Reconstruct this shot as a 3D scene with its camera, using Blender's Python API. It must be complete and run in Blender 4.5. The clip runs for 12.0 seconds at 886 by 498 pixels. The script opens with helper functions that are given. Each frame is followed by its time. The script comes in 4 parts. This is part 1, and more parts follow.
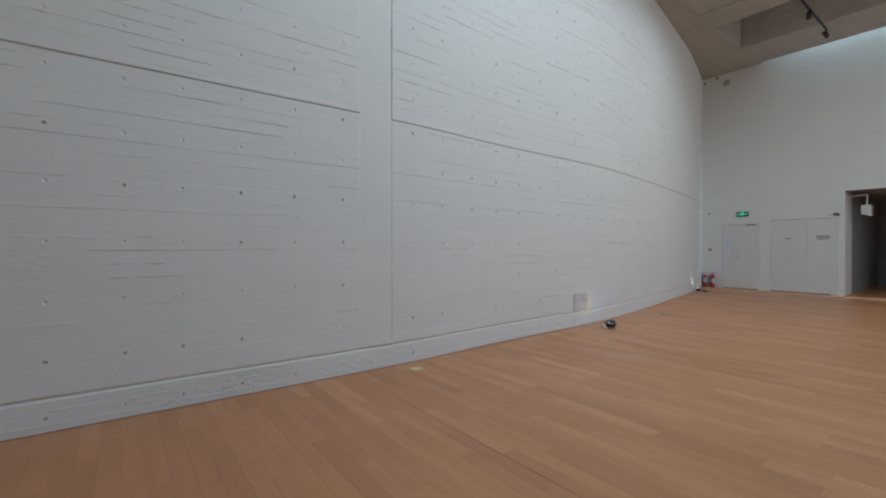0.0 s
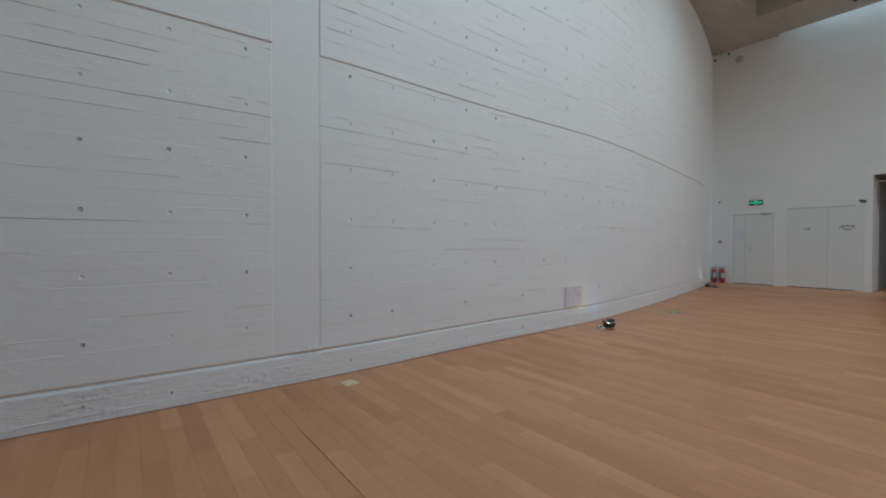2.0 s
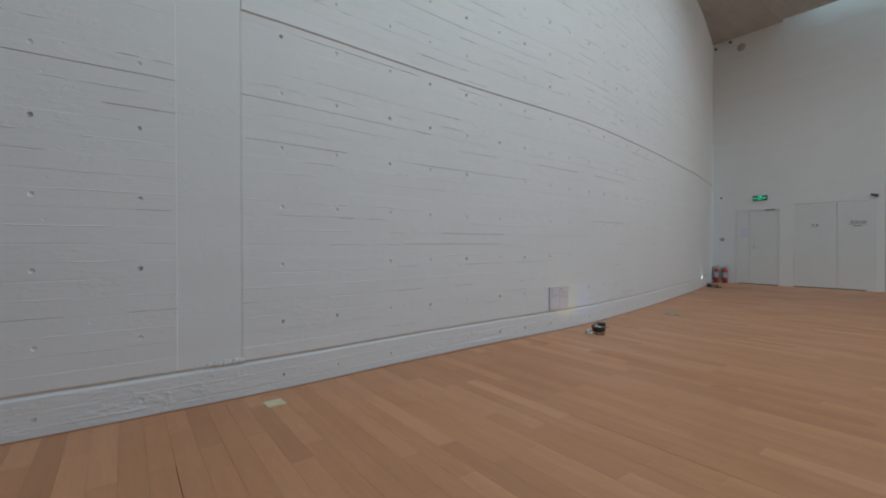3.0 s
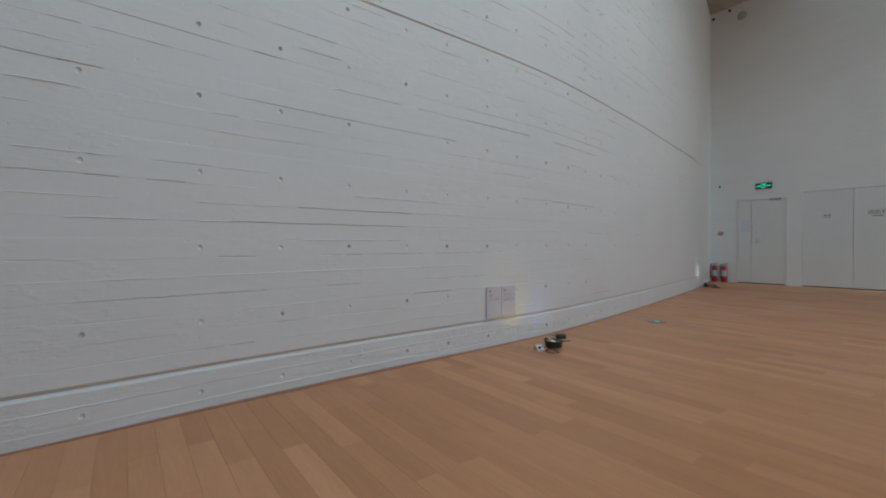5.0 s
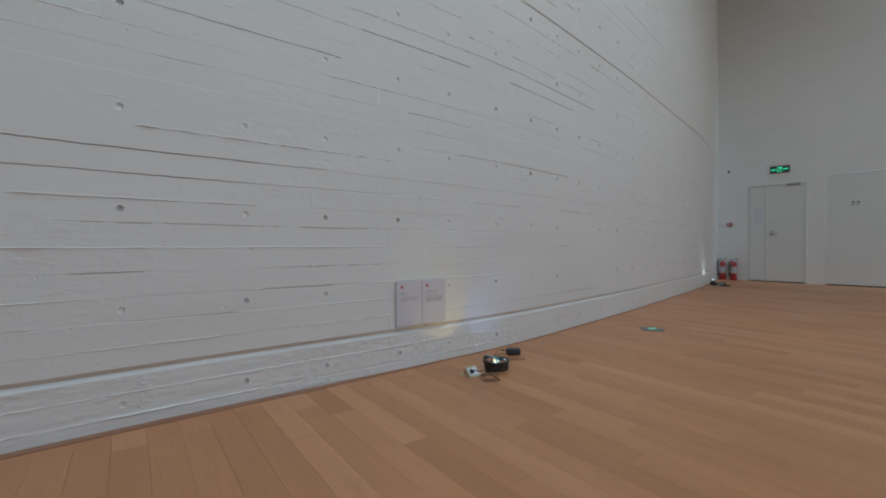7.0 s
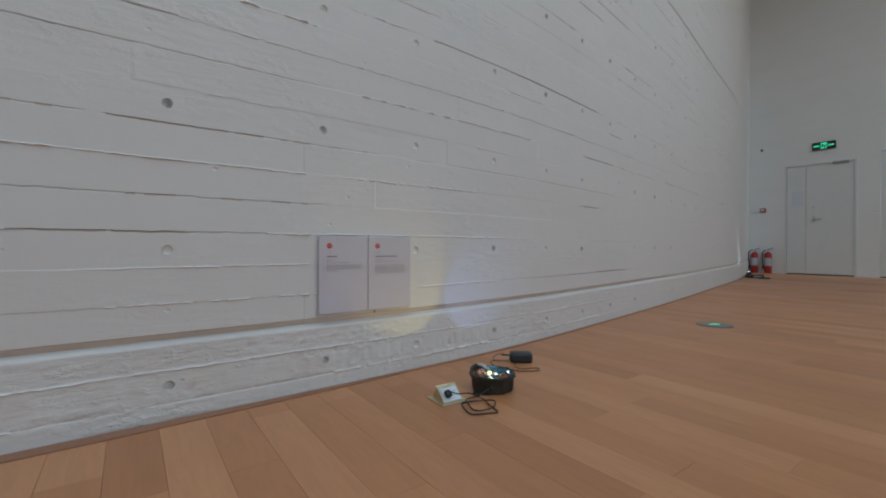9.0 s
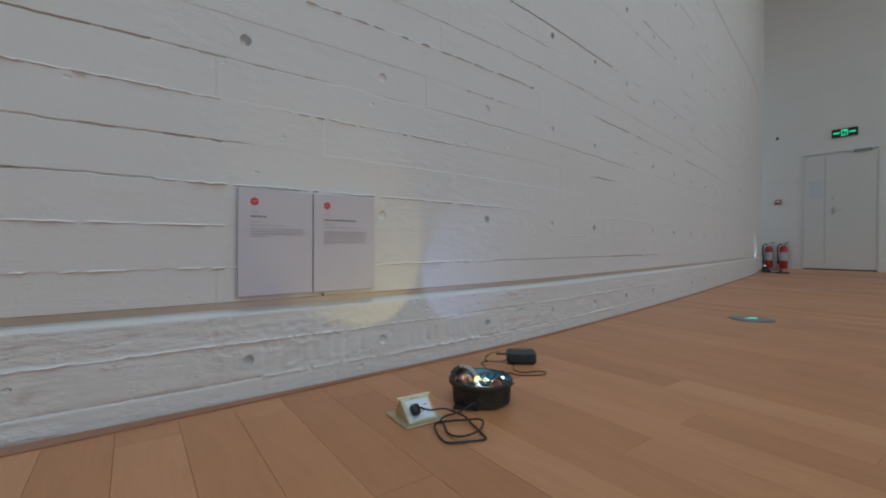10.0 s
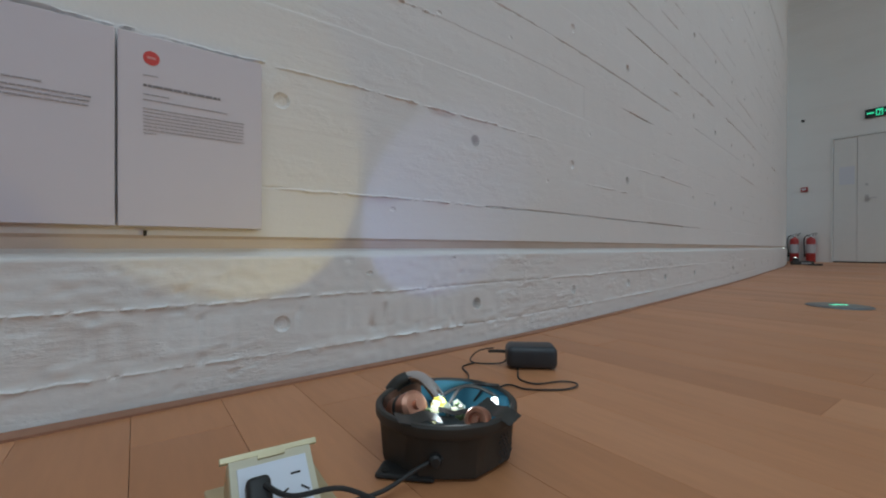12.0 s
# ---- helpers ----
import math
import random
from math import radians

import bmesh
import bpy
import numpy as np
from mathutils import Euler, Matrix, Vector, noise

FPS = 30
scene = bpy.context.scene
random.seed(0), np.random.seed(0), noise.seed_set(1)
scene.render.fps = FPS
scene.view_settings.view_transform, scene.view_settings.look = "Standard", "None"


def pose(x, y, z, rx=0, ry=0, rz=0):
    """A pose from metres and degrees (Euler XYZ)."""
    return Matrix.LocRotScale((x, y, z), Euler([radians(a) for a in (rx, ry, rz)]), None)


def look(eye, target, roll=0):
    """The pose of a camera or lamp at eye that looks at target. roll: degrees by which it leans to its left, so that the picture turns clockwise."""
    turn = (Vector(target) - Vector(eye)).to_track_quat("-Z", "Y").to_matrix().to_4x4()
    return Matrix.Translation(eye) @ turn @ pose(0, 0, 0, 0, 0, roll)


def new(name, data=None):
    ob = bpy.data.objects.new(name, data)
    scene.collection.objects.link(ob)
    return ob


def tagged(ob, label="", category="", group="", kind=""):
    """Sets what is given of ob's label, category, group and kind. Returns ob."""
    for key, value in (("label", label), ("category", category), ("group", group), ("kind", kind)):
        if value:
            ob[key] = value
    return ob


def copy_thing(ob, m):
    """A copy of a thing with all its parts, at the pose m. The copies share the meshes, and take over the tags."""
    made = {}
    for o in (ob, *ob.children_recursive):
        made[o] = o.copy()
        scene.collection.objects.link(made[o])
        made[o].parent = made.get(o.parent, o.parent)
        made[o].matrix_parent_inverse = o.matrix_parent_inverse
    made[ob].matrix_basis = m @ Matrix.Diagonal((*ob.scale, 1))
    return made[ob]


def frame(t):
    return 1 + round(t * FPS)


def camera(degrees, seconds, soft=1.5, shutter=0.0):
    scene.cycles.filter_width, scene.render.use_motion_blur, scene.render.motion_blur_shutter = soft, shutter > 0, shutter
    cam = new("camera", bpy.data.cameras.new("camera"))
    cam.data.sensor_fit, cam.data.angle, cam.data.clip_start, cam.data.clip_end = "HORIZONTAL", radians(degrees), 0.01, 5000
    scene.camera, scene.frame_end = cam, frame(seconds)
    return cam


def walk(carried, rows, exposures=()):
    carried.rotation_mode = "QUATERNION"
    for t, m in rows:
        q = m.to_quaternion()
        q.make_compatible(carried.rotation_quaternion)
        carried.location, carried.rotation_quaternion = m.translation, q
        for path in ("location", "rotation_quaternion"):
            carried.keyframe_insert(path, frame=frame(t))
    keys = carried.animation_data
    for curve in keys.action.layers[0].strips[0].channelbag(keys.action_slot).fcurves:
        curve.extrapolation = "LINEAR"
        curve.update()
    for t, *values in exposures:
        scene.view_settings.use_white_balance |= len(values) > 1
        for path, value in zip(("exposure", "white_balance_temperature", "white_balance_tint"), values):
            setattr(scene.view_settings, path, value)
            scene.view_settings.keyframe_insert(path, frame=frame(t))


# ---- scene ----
cam = camera(92.0, 12.0, soft=2.0)
PATH = [
    (0, (-0.076, -0.66, 1.348), (-1.67, 0.547, 1.336), 0.0),
    (0.5, (-0.21, -0.424, 1.276), (-1.806, 0.78, 1.27), -0.2),
    (1, (-0.362, -0.148, 1.242), (-1.958, 1.058, 1.231), -0.1),
    (1.5, (-0.526, 0.128, 1.214), (-2.124, 1.33, 1.192), 0.1),
    (2, (-0.685, 0.431, 1.167), (-2.285, 1.631, 1.142), 0.1),
    (2.5, (-0.805, 0.756, 1.12), (-2.408, 1.952, 1.099), -0.0),
    (3, (-0.944, 1.119, 1.088), (-2.548, 2.314, 1.071), -0.1),
    (3.2, (-0.999, 1.266, 1.08), (-2.602, 2.46, 1.049), -0.5),
    (4.8, (-1.47, 2.557, 0.955), (-3.072, 3.754, 0.941), -0.1),
    (5, (-1.513, 2.704, 0.949), (-3.115, 3.9, 0.934), -0.2),
    (5.5, (-1.624, 3.047, 0.918), (-3.228, 4.241, 0.903), -0.2),
    (6, (-1.763, 3.421, 0.878), (-3.371, 4.61, 0.862), -0.1),
    (6.5, (-1.922, 3.738, 0.842), (-3.53, 4.928, 0.826), -0.1),
    (7, (-2.118, 4.042, 0.786), (-3.728, 5.23, 0.769), -0.1),
    (8.8, (-2.86, 4.783, 0.537), (-4.474, 5.964, 0.546), -0.1),
    (9, (-2.941, 4.849, 0.521), (-4.556, 6.03, 0.508), 0.1),
    (9.5, (-3.106, 5.017, 0.441), (-4.722, 6.195, 0.426), 0.1),
    (10, (-3.247, 5.176, 0.408), (-4.865, 6.352, 0.391), 0.2),
    (10.5, (-3.37, 5.278, 0.35), (-4.988, 6.453, 0.332), 0.2),
    (11, (-3.5, 5.393, 0.305), (-5.12, 6.565, 0.288), 0.2),
    (11.5, (-3.597, 5.516, 0.272), (-5.218, 6.687, 0.256), 0.2),
    (12, (-3.684, 5.616, 0.243), (-5.309, 6.782, 0.234), 0.1),
]
walk(cam, [(t, look(eye, target, roll)) for t, eye, target, roll in PATH], [(0, -0.11), (2.5, -0.22), (5, -0.33), (12, -0.38)])

# ---- light ----
world = bpy.data.worlds.new("sky")
scene.world = world
world.use_nodes = True
wn = world.node_tree.nodes
sky = wn.new("ShaderNodeTexSky")
sky.sky_type, sky.sun_disc = "NISHITA", False
sky.sun_elevation, sky.sun_rotation = radians(45), radians(120)
wn["Background"].inputs["Strength"].default_value = 0.1
world.node_tree.links.new(sky.outputs[0], wn["Background"].inputs["Color"])


def area(name, m, sx, sy, watts, colour):
    d = bpy.data.lights.new(name, "AREA")
    d.shape, d.size, d.size_y, d.energy, d.color = "RECTANGLE", sx, sy, watts, colour
    ob = new(name, d)
    ob.matrix_world = m
    return ob


# daylight in the glazed band of the east wall, the roof slot along the north wall and the rear rooflights
area("window_daylight", look((8.85, 9.8, 4.8), (-5.0, 12.0, 4.4)), 9.0, 3.2, 285, (0.80, 0.925, 1.0))
slot = area("slot_daylight", look((0.9, 14.93, 8.5), (0.9, 14.93, 0)), 9.8, 0.2, 200, (0.50, 0.82, 1.0))
slot.data.spread = radians(96)
area("rooflight_daylight", look((-2.0, 2.9, 7.6), (-2.2, 3.4, 0)), 2.6, 6.0, 132, (0.66, 0.885, 1.0))
area("rooflight_daylight", look((0.8, 2.9, 7.6), (0.6, 3.4, 0)), 2.6, 6.0, 122, (0.66, 0.885, 1.0))
area("rooflight_daylight", look((-0.6, 7.3, 7.6), (-0.8, 7.6, 0)), 5.2, 2.2, 62, (0.66, 0.885, 1.0))
area("rooflight_daylight", look((-2.0, 9.75, 7.6), (-2.2, 9.9, 0)), 2.6, 1.5, 84, (0.66, 0.885, 1.0))



# ---- materials ----
def mat(name, rough=0.6, metal=0.0, colour=(0.5, 0.5, 0.5), glow=None, power=0.0):
    m = bpy.data.materials.new(name)
    m.use_nodes = True
    b = m.node_tree.nodes["Principled BSDF"]
    b.inputs["Base Color"].default_value = (*colour, 1)
    b.inputs["Roughness"].default_value = rough
    b.inputs["Metallic"].default_value = metal
    if glow:
        b.inputs["Emission Color"].default_value = (*glow, 1)
        b.inputs["Emission Strength"].default_value = power
    return m


def coords(m, scale):
    n, l = m.node_tree.nodes, m.node_tree.links
    t, v = n.new("ShaderNodeTexCoord"), n.new("ShaderNodeMapping")
    v.inputs["Scale"].default_value = scale
    l.new(t.outputs["Object"], v.inputs["Vector"])
    return v.outputs["Vector"]


def noise_tex(m, vec, scale, detail=4, rough=0.55):
    n = m.node_tree.nodes.new("ShaderNodeTexNoise")
    n.inputs["Scale"].default_value, n.inputs["Detail"].default_value = scale, detail
    n.inputs["Roughness"].default_value = rough
    m.node_tree.links.new(vec, n.inputs["Vector"])
    return n.outputs["Fac"]


def ramp(m, fac, stops):
    r = m.node_tree.nodes.new("ShaderNodeValToRGB")
    e = r.color_ramp.elements
    while len(e) < len(stops):
        e.new(0.5)
    for el, (p, c) in zip(e, stops):
        el.position, el.color = p, (*c, 1)
    m.node_tree.links.new(fac, r.inputs["Fac"])
    return r.outputs["Color"]


def mix(m, a, b, fac, kind="MIX"):
    n, l = m.node_tree.nodes.new("ShaderNodeMix"), m.node_tree.links
    n.data_type, n.blend_type = "RGBA", kind
    if isinstance(fac, float):
        n.inputs[0].default_value = fac
    else:
        l.new(fac, n.inputs[0])
    l.new(a, n.inputs[6])
    l.new(b, n.inputs[7])
    return n.outputs[2]


def bump(m, height, strength, distance, normal=None):
    n, l = m.node_tree.nodes.new("ShaderNodeBump"), m.node_tree.links
    n.inputs["Strength"].default_value, n.inputs["Distance"].default_value = strength, distance
    l.new(height, n.inputs["Height"])
    if normal:
        l.new(normal, n.inputs["Normal"])
    l.new(n.outputs[0], m.node_tree.nodes["Principled BSDF"].inputs["Normal"])
    return n.outputs[0]


def into(m, out, socket):
    m.node_tree.links.new(out, m.node_tree.nodes["Principled BSDF"].inputs[socket])


def speckled(name, c1, c2, scale=30, rough=0.6, metal=0.0, relief=0.0005, stretch=(1, 1, 1)):
    """A surface with two scales of tone and a fine relief."""
    m = mat(name, rough, metal)
    v = coords(m, stretch)
    big, fine = noise_tex(m, v, scale * 0.12, 3), noise_tex(m, v, scale, 5)
    a, b = ramp(m, big, [(0.3, c1), (0.7, c2)]), ramp(m, fine, [(0.3, c1), (0.7, c2)])
    into(m, mix(m, a, b, 0.45), "Base Color")
    bump(m, fine, 0.5, relief)
    return m


def painted_concrete(name, stretch, white=0.76, relief=1.0, pits=0.6):
    """White paint over board-marked concrete: grain imprint along the boards, faint yellowing, scuffs, pin holes."""
    m = mat(name, 0.55)
    v = coords(m, stretch)
    u = coords(m, (1, 1, 1))
    grain = noise_tex(m, v, 60, 6, 0.6)
    cloud = noise_tex(m, u, 0.7, 4)
    patch = noise_tex(m, v, 5, 5)
    w = white
    a = ramp(m, cloud, [(0.3, (w, w * 0.978, w * 0.957)), (0.7, (w * 0.95, w * 0.94, w * 0.928))])
    b = ramp(m, patch, [(0.25, (w * 0.86, w * 0.83, w * 0.80)), (0.5, (w, w, w)), (0.8, (w, w, w))])
    into(m, mix(m, a, b, 0.2), "Base Color")
    into(m, ramp(m, patch, [(0.3, (0.5, 0.5, 0.5)), (0.7, (0.66, 0.66, 0.66))]), "Roughness")
    mask = ramp(m, noise_tex(m, coords(m, (1, 0.7, 1.6)), 1.7, 4), [(0.42, (0.05, 0.05, 0.05)), (0.70, (1, 1, 1))])
    board = ramp(m, grain, [(0.35, (0, 0, 0)), (0.65, (1, 1, 1))])
    n1 = bump(m, mix(m, mask, board, 1.0, "MULTIPLY"), min(0.45 * relief, 1), 0.0017 * relief)
    lumps = ramp(m, noise_tex(m, coords(m, (1, 0.55, 1)), 17, 5, 0.6), [(0.52, (0, 0, 0)), (0.66, (1, 1, 1))])
    n2 = bump(m, mix(m, mask, lumps, 1.0, "MULTIPLY"), min(0.5 * relief, 1), 0.0030 * relief, n1)
    n3 = bump(m, noise_tex(m, u, 140, 3), 0.3, 0.0007, n2)
    n4 = bump(m, noise_tex(m, u, 3.2, 3), 0.5, 0.004, n3)
    vor = m.node_tree.nodes.new("ShaderNodeTexVoronoi")
    vor.inputs["Scale"].default_value = 9
    m.node_tree.links.new(coords(m, (1, 0.8, 1.3)), vor.inputs["Vector"])
    pit = ramp(m, vor.outputs["Distance"], [(0.0, (0, 0, 0)), (0.035, (0, 0, 0)), (0.06, (1, 1, 1))])
    bump(m, pit, pits, 0.004, n4)
    return m


WHITE_W = painted_concrete("painted_concrete_curved", (1, 0.16, 1))
ROUGH_W = painted_concrete("rough_painted_concrete", (1, 0.22, 1), 0.75, 2.1, 1.0)
WHITE_N = painted_concrete("painted_concrete_flat", (0.16, 1, 1), 0.75)
# sunk seams, pour joint and plinth groove: browner than the wall face
CREVICE = speckled("brownish_crevices", (0.50, 0.42, 0.375), (0.70, 0.665, 0.635), 14, 0.85, 0, 0.0006, (1, 0.5, 1))
JOINT = speckled("brown_pour_joint", (0.40, 0.29, 0.25), (0.58, 0.48, 0.43), 18, 0.85, 0, 0.0008, (1, 0.3, 1))
GROOVE = speckled("tan_groove", (0.60, 0.50, 0.42), (0.72, 0.65, 0.58), 22, 0.8, 0, 0.0008, (1, 0.3, 1))
RAW = speckled("raw_concrete", (0.37, 0.34, 0.295), (0.52, 0.485, 0.435), 9, 0.85, 0, 0.004, (1, 0.15, 1))
PAINT = speckled("white_door_paint", (0.66, 0.66, 0.65), (0.70, 0.70, 0.69), 12, 0.4, 0, 0.0002)
DARKGAP = mat("dark_gap", 0.9, 0, (0.02, 0.018, 0.016))
BLACK = speckled("black_plastic", (0.012, 0.012, 0.013), (0.022, 0.022, 0.022), 60, 0.5, 0, 0.0002)
GREYP = speckled("dark_grey_plastic", (0.020, 0.024, 0.030), (0.032, 0.037, 0.044), 40, 0.42, 0, 0.0002)
STEEL = mat("brushed_steel", 0.3, 1.0, (0.55, 0.55, 0.56))
BRASS = speckled("brass", (0.50, 0.42, 0.26), (0.64, 0.56, 0.38), 40, 0.4, 0.75, 0.0002)
RED = speckled("red_enamel", (0.31, 0.018, 0.018), (0.38, 0.028, 0.026), 15, 0.3, 0, 0.0001)
BOARD = speckled("white_foam_board", (0.60, 0.57, 0.635), (0.63, 0.60, 0.665), 10, 0.55, 0, 0.0001)
INKDARK = mat("dark_ink", 0.8, 0, (0.06, 0.06, 0.065))
INK = mat("grey_ink", 0.8, 0, (0.24, 0.23, 0.25))
INKPALE = mat("pale_grey_ink", 0.8, 0, (0.38, 0.36, 0.395))
INKRED = mat("red_ink", 0.7, 0, (0.60, 0.075, 0.07))
INKPINK = mat("pink_ink", 0.7, 0, (0.66, 0.28, 0.28))
PAPER = mat("paper", 0.8, 0, (0.62, 0.64, 0.70))
ARROW = mat("green_arrow_glow", 0.5, 0, (0.02, 0.3, 0.15), (0.22, 1.0, 0.62), 0.9)
GREEN = mat("green_glow", 0.5, 0, (0.02, 0.3, 0.15), (0.04, 0.90, 0.46), 0.85)
CORK = speckled("brown_edge_strip", (0.30, 0.145, 0.09), (0.38, 0.19, 0.12), 50, 0.7)


def plank_material():
    m = mat("oiled_beech_planks", 0.42)
    n, l = m.node_tree.nodes, m.node_tree.links
    v = coords(m, (0.12, 1, 1))
    info, geo = n.new("ShaderNodeObjectInfo"), n.new("ShaderNodeNewGeometry")
    add = n.new("ShaderNodeMath")
    add.operation = "ADD"
    l.new(info.outputs["Random"], add.inputs[0])
    l.new(geo.outputs["Random Per Island"], add.inputs[1])
    fr = n.new("ShaderNodeMath")
    fr.operation = "FRACT"
    l.new(add.outputs[0], fr.inputs[0])
    tone = ramp(m, fr.outputs[0], [(0.0, (0.482, 0.207, 0.094)), (0.25, (0.530, 0.231, 0.104)), (0.6, (0.551, 0.243, 0.112)), (0.85, (0.585, 0.263, 0.125)), (1.0, (0.630, 0.296, 0.148))])
    grain = noise_tex(m, v, 70, 6, 0.65)
    fleck = noise_tex(m, v, 14, 3)
    g = ramp(m, grain, [(0.3, (0.90, 0.89, 0.88)), (0.7, (1.05, 1.04, 1.03))])
    f = ramp(m, fleck, [(0.3, (0.93, 0.92, 0.90)), (0.7, (1.05, 1.05, 1.05))])
    into(m, mix(m, mix(m, tone, g, 0.7, "MULTIPLY"), f, 0.8, "MULTIPLY"), "Base Color")
    dirt = noise_tex(m, coords(m, (1, 1, 1)), 1.3, 4)
    r = ramp(m, dirt, [(0.3, (0.33, 0.33, 0.33)), (0.7, (0.47, 0.47, 0.47))])
    into(m, r, "Roughness")
    bump(m, grain, 0.25, 0.0006)
    m.node_tree.nodes["Principled BSDF"].inputs["Specular IOR Level"].default_value = 0.46
    return m


WOOD = plank_material()


# ---- mesh helpers ----
def link_mesh(name, me, material, parent=None, label=""):
    if material:
        me.materials.append(material)
    ob = new(name, me)
    ob.parent = parent
    return tagged(ob, label)


def part(name, bm, material, parent=None, label="", smooth=None):
    me = bpy.data.meshes.new(name)
    bm.normal_update()
    bm.to_mesh(me)
    bm.free()
    if smooth is not None:
        me.shade_smooth()
        me.set_sharp_from_angle(angle=radians(smooth))
    return link_mesh(name, me, material, parent, label)


def thing(name, m, label, category, group="", kind=""):
    ob = new(name)
    ob.matrix_world = m
    ob.empty_display_size = 0.05
    return tagged(ob, label, category, group, kind)


def box(x0, x1, y0, y1, z0, z1, bevel=0.0, seg=2, bm=None):
    own = bmesh.new()
    r = bmesh.ops.create_cube(own, size=1)
    bmesh.ops.transform(own, verts=r["verts"], matrix=Matrix.Translation(((x0 + x1) / 2, (y0 + y1) / 2, (z0 + z1) / 2)) @ Matrix.Diagonal((x1 - x0, y1 - y0, z1 - z0, 1)))
    if bevel:
        bmesh.ops.bevel(own, geom=own.edges[:], offset=bevel, segments=seg, affect="EDGES", profile=0.5)
    if bm is None:
        return own
    me = bpy.data.meshes.new("tmp")
    own.to_mesh(me)
    own.free()
    bm.from_mesh(me)
    bpy.data.meshes.remove(me)
    return bm


def lathe(profile, seg=32, m=None, bm=None, close=False):
    """A turned form from (radius, height) pairs about z."""
    bm = bm or bmesh.new()
    rings = []
    for r, z in profile:
        ring = []
        for i in range(seg):
            a = 2 * math.pi * i / seg
            p = Vector((max(r, 1e-5) * math.cos(a), max(r, 1e-5) * math.sin(a), z))
            ring.append(bm.verts.new(m @ p if m else p))
        rings.append(ring)
    for a, b in zip(rings, rings[1:]):
        for i in range(seg):
            bm.faces.new((a[i], a[(i + 1) % seg], b[(i + 1) % seg], b[i]))
    if profile[0][0] > 1e-4 and close:
        bm.faces.new(rings[0][::-1])
    if profile[-1][0] > 1e-4 and close:
        bm.faces.new(rings[-1])
    bmesh.ops.recalc_face_normals(bm, faces=bm.faces[:])
    return bm


def tube(points, r, seg=8, smooth_steps=6, bm=None):
    """A round cable or pipe along a smooth line through the points."""
    bm = bm or bmesh.new()
    P = [Vector(p) for p in points]
    line = []
    for i in range(len(P) - 1):
        a, b, c, d = P[max(i - 1, 0)], P[i], P[i + 1], P[min(i + 2, len(P) - 1)]
        for k in range(smooth_steps):
            t = k / smooth_steps
            line.append(0.5 * (2 * b + (c - a) * t + (2 * a - 5 * b + 4 * c - d) * t * t + (3 * b - a - 3 * c + d) * t ** 3))
    line.append(P[-1])
    rings, up = [], Vector((0.1, 0.2, 1)).normalized()
    for i, p in enumerate(line):
        t = (line[min(i + 1, len(line) - 1)] - line[max(i - 1, 0)]).normalized()
        s = t.cross(up)
        s = s.normalized() if s.length > 1e-4 else t.orthogonal().normalized()
        up = s.cross(t)
        rings.append([bm.verts.new(p + r * (math.cos(2 * math.pi * k / seg) * s + math.sin(2 * math.pi * k / seg) * up)) for k in range(seg)])
    for a, b in zip(rings, rings[1:]):
        for k in range(seg):
            bm.faces.new((a[k], a[(k + 1) % seg], b[(k + 1) % seg], b[k]))
    bm.faces.new(rings[0][::-1])
    bm.faces.new(rings[-1])
    bmesh.ops.recalc_face_normals(bm, faces=bm.faces[:])
    return bm


# ---- the plan ----
NORTH, CEIL, EAST, SOUTH = 15.04, 6.95, 9.0, -6.0


PLAN = ((-9.0, -4.30), (-6.0, -4.29), (0.0, -4.27), (2.0, -4.278), (3.3, -4.376), (4.2, -4.427), (5.6, -4.468), (6.4, -4.52), (7.2, -4.63), (9.0, -4.935), (10.5, -5.23), (12.6, -5.66), (15.3, -6.39), (17.0, -6.9))


def wall_x(y):
    """The curved wall's face in plan: a smooth line through its setting-out points."""
    for (y0, x0), (y1, x1), (y2, x2), (y3, x3) in zip(PLAN, PLAN[1:], PLAN[2:], PLAN[3:]):
        if y <= y2:
            t, h = (y - y1) / (y2 - y1), y2 - y1
            m1, m2 = h * (x2 - x0) / (y2 - y0), h * (x3 - x1) / (y3 - y1)
            return (2 * t ** 3 - 3 * t * t + 1) * x1 + (t ** 3 - 2 * t * t + t) * m1 + (3 * t * t - 2 * t ** 3) * x2 + (t ** 3 - t * t) * m2
    return x2


def wall_pose(y):
    """Place on the curved wall and the way out of it into the room."""
    k = (wall_x(y + 0.02) - wall_x(y - 0.02)) / 0.04
    return Vector((wall_x(y), y, 0)), Vector((1, -k, 0)).normalized()


ROW0, ROWH = 0.35, 0.1075
# plain runs of seam: board row, from, to along the wall, and sunk (-) or raised (+)
RUNS = ((8, 3.66, 4.9, -1), (9, 4.08, 5.4, 1), (6, 3.66, 4.57, 1), (4, 3.66, 5.36, 1), (16, 5.17, 6.04, -1), (16, 6.47, 7.33, -1), (10, 5.93, 7.38, -1), (0, 6.35, 8.19, -1.3),
        (14, 4.42, 5.03, -1), (12, 5.5, 6.04, -1), (9, -0.81, 0.49, -2), (15, 1.05, 1.4, -2), (14, 1.82, 2.63, -1), (14, 3.33, 4.45, -1), (12, 0.27, 0.77, -1), (3, 2.48, 3.41, -1),
        (5, 4.79, 5.21, -1), (2, 4.6, 5.2, -1), (2, 5.22, 5.8, 1), (0, 4.79, 5.4, 1), (2, 5.84, 6.35, 1), (7, 5.58, 6.6, 1), (4, 5.63, 6.18, 1), (19, -1.08, 0.57, -1), (0, 5.83, 6.35, 1))
HOLE_Z = [0.105, 0.508, 0.945, 1.385, 1.83, 2.24, 2.67] + [3.075 + 0.405 * i for i in range(10)]
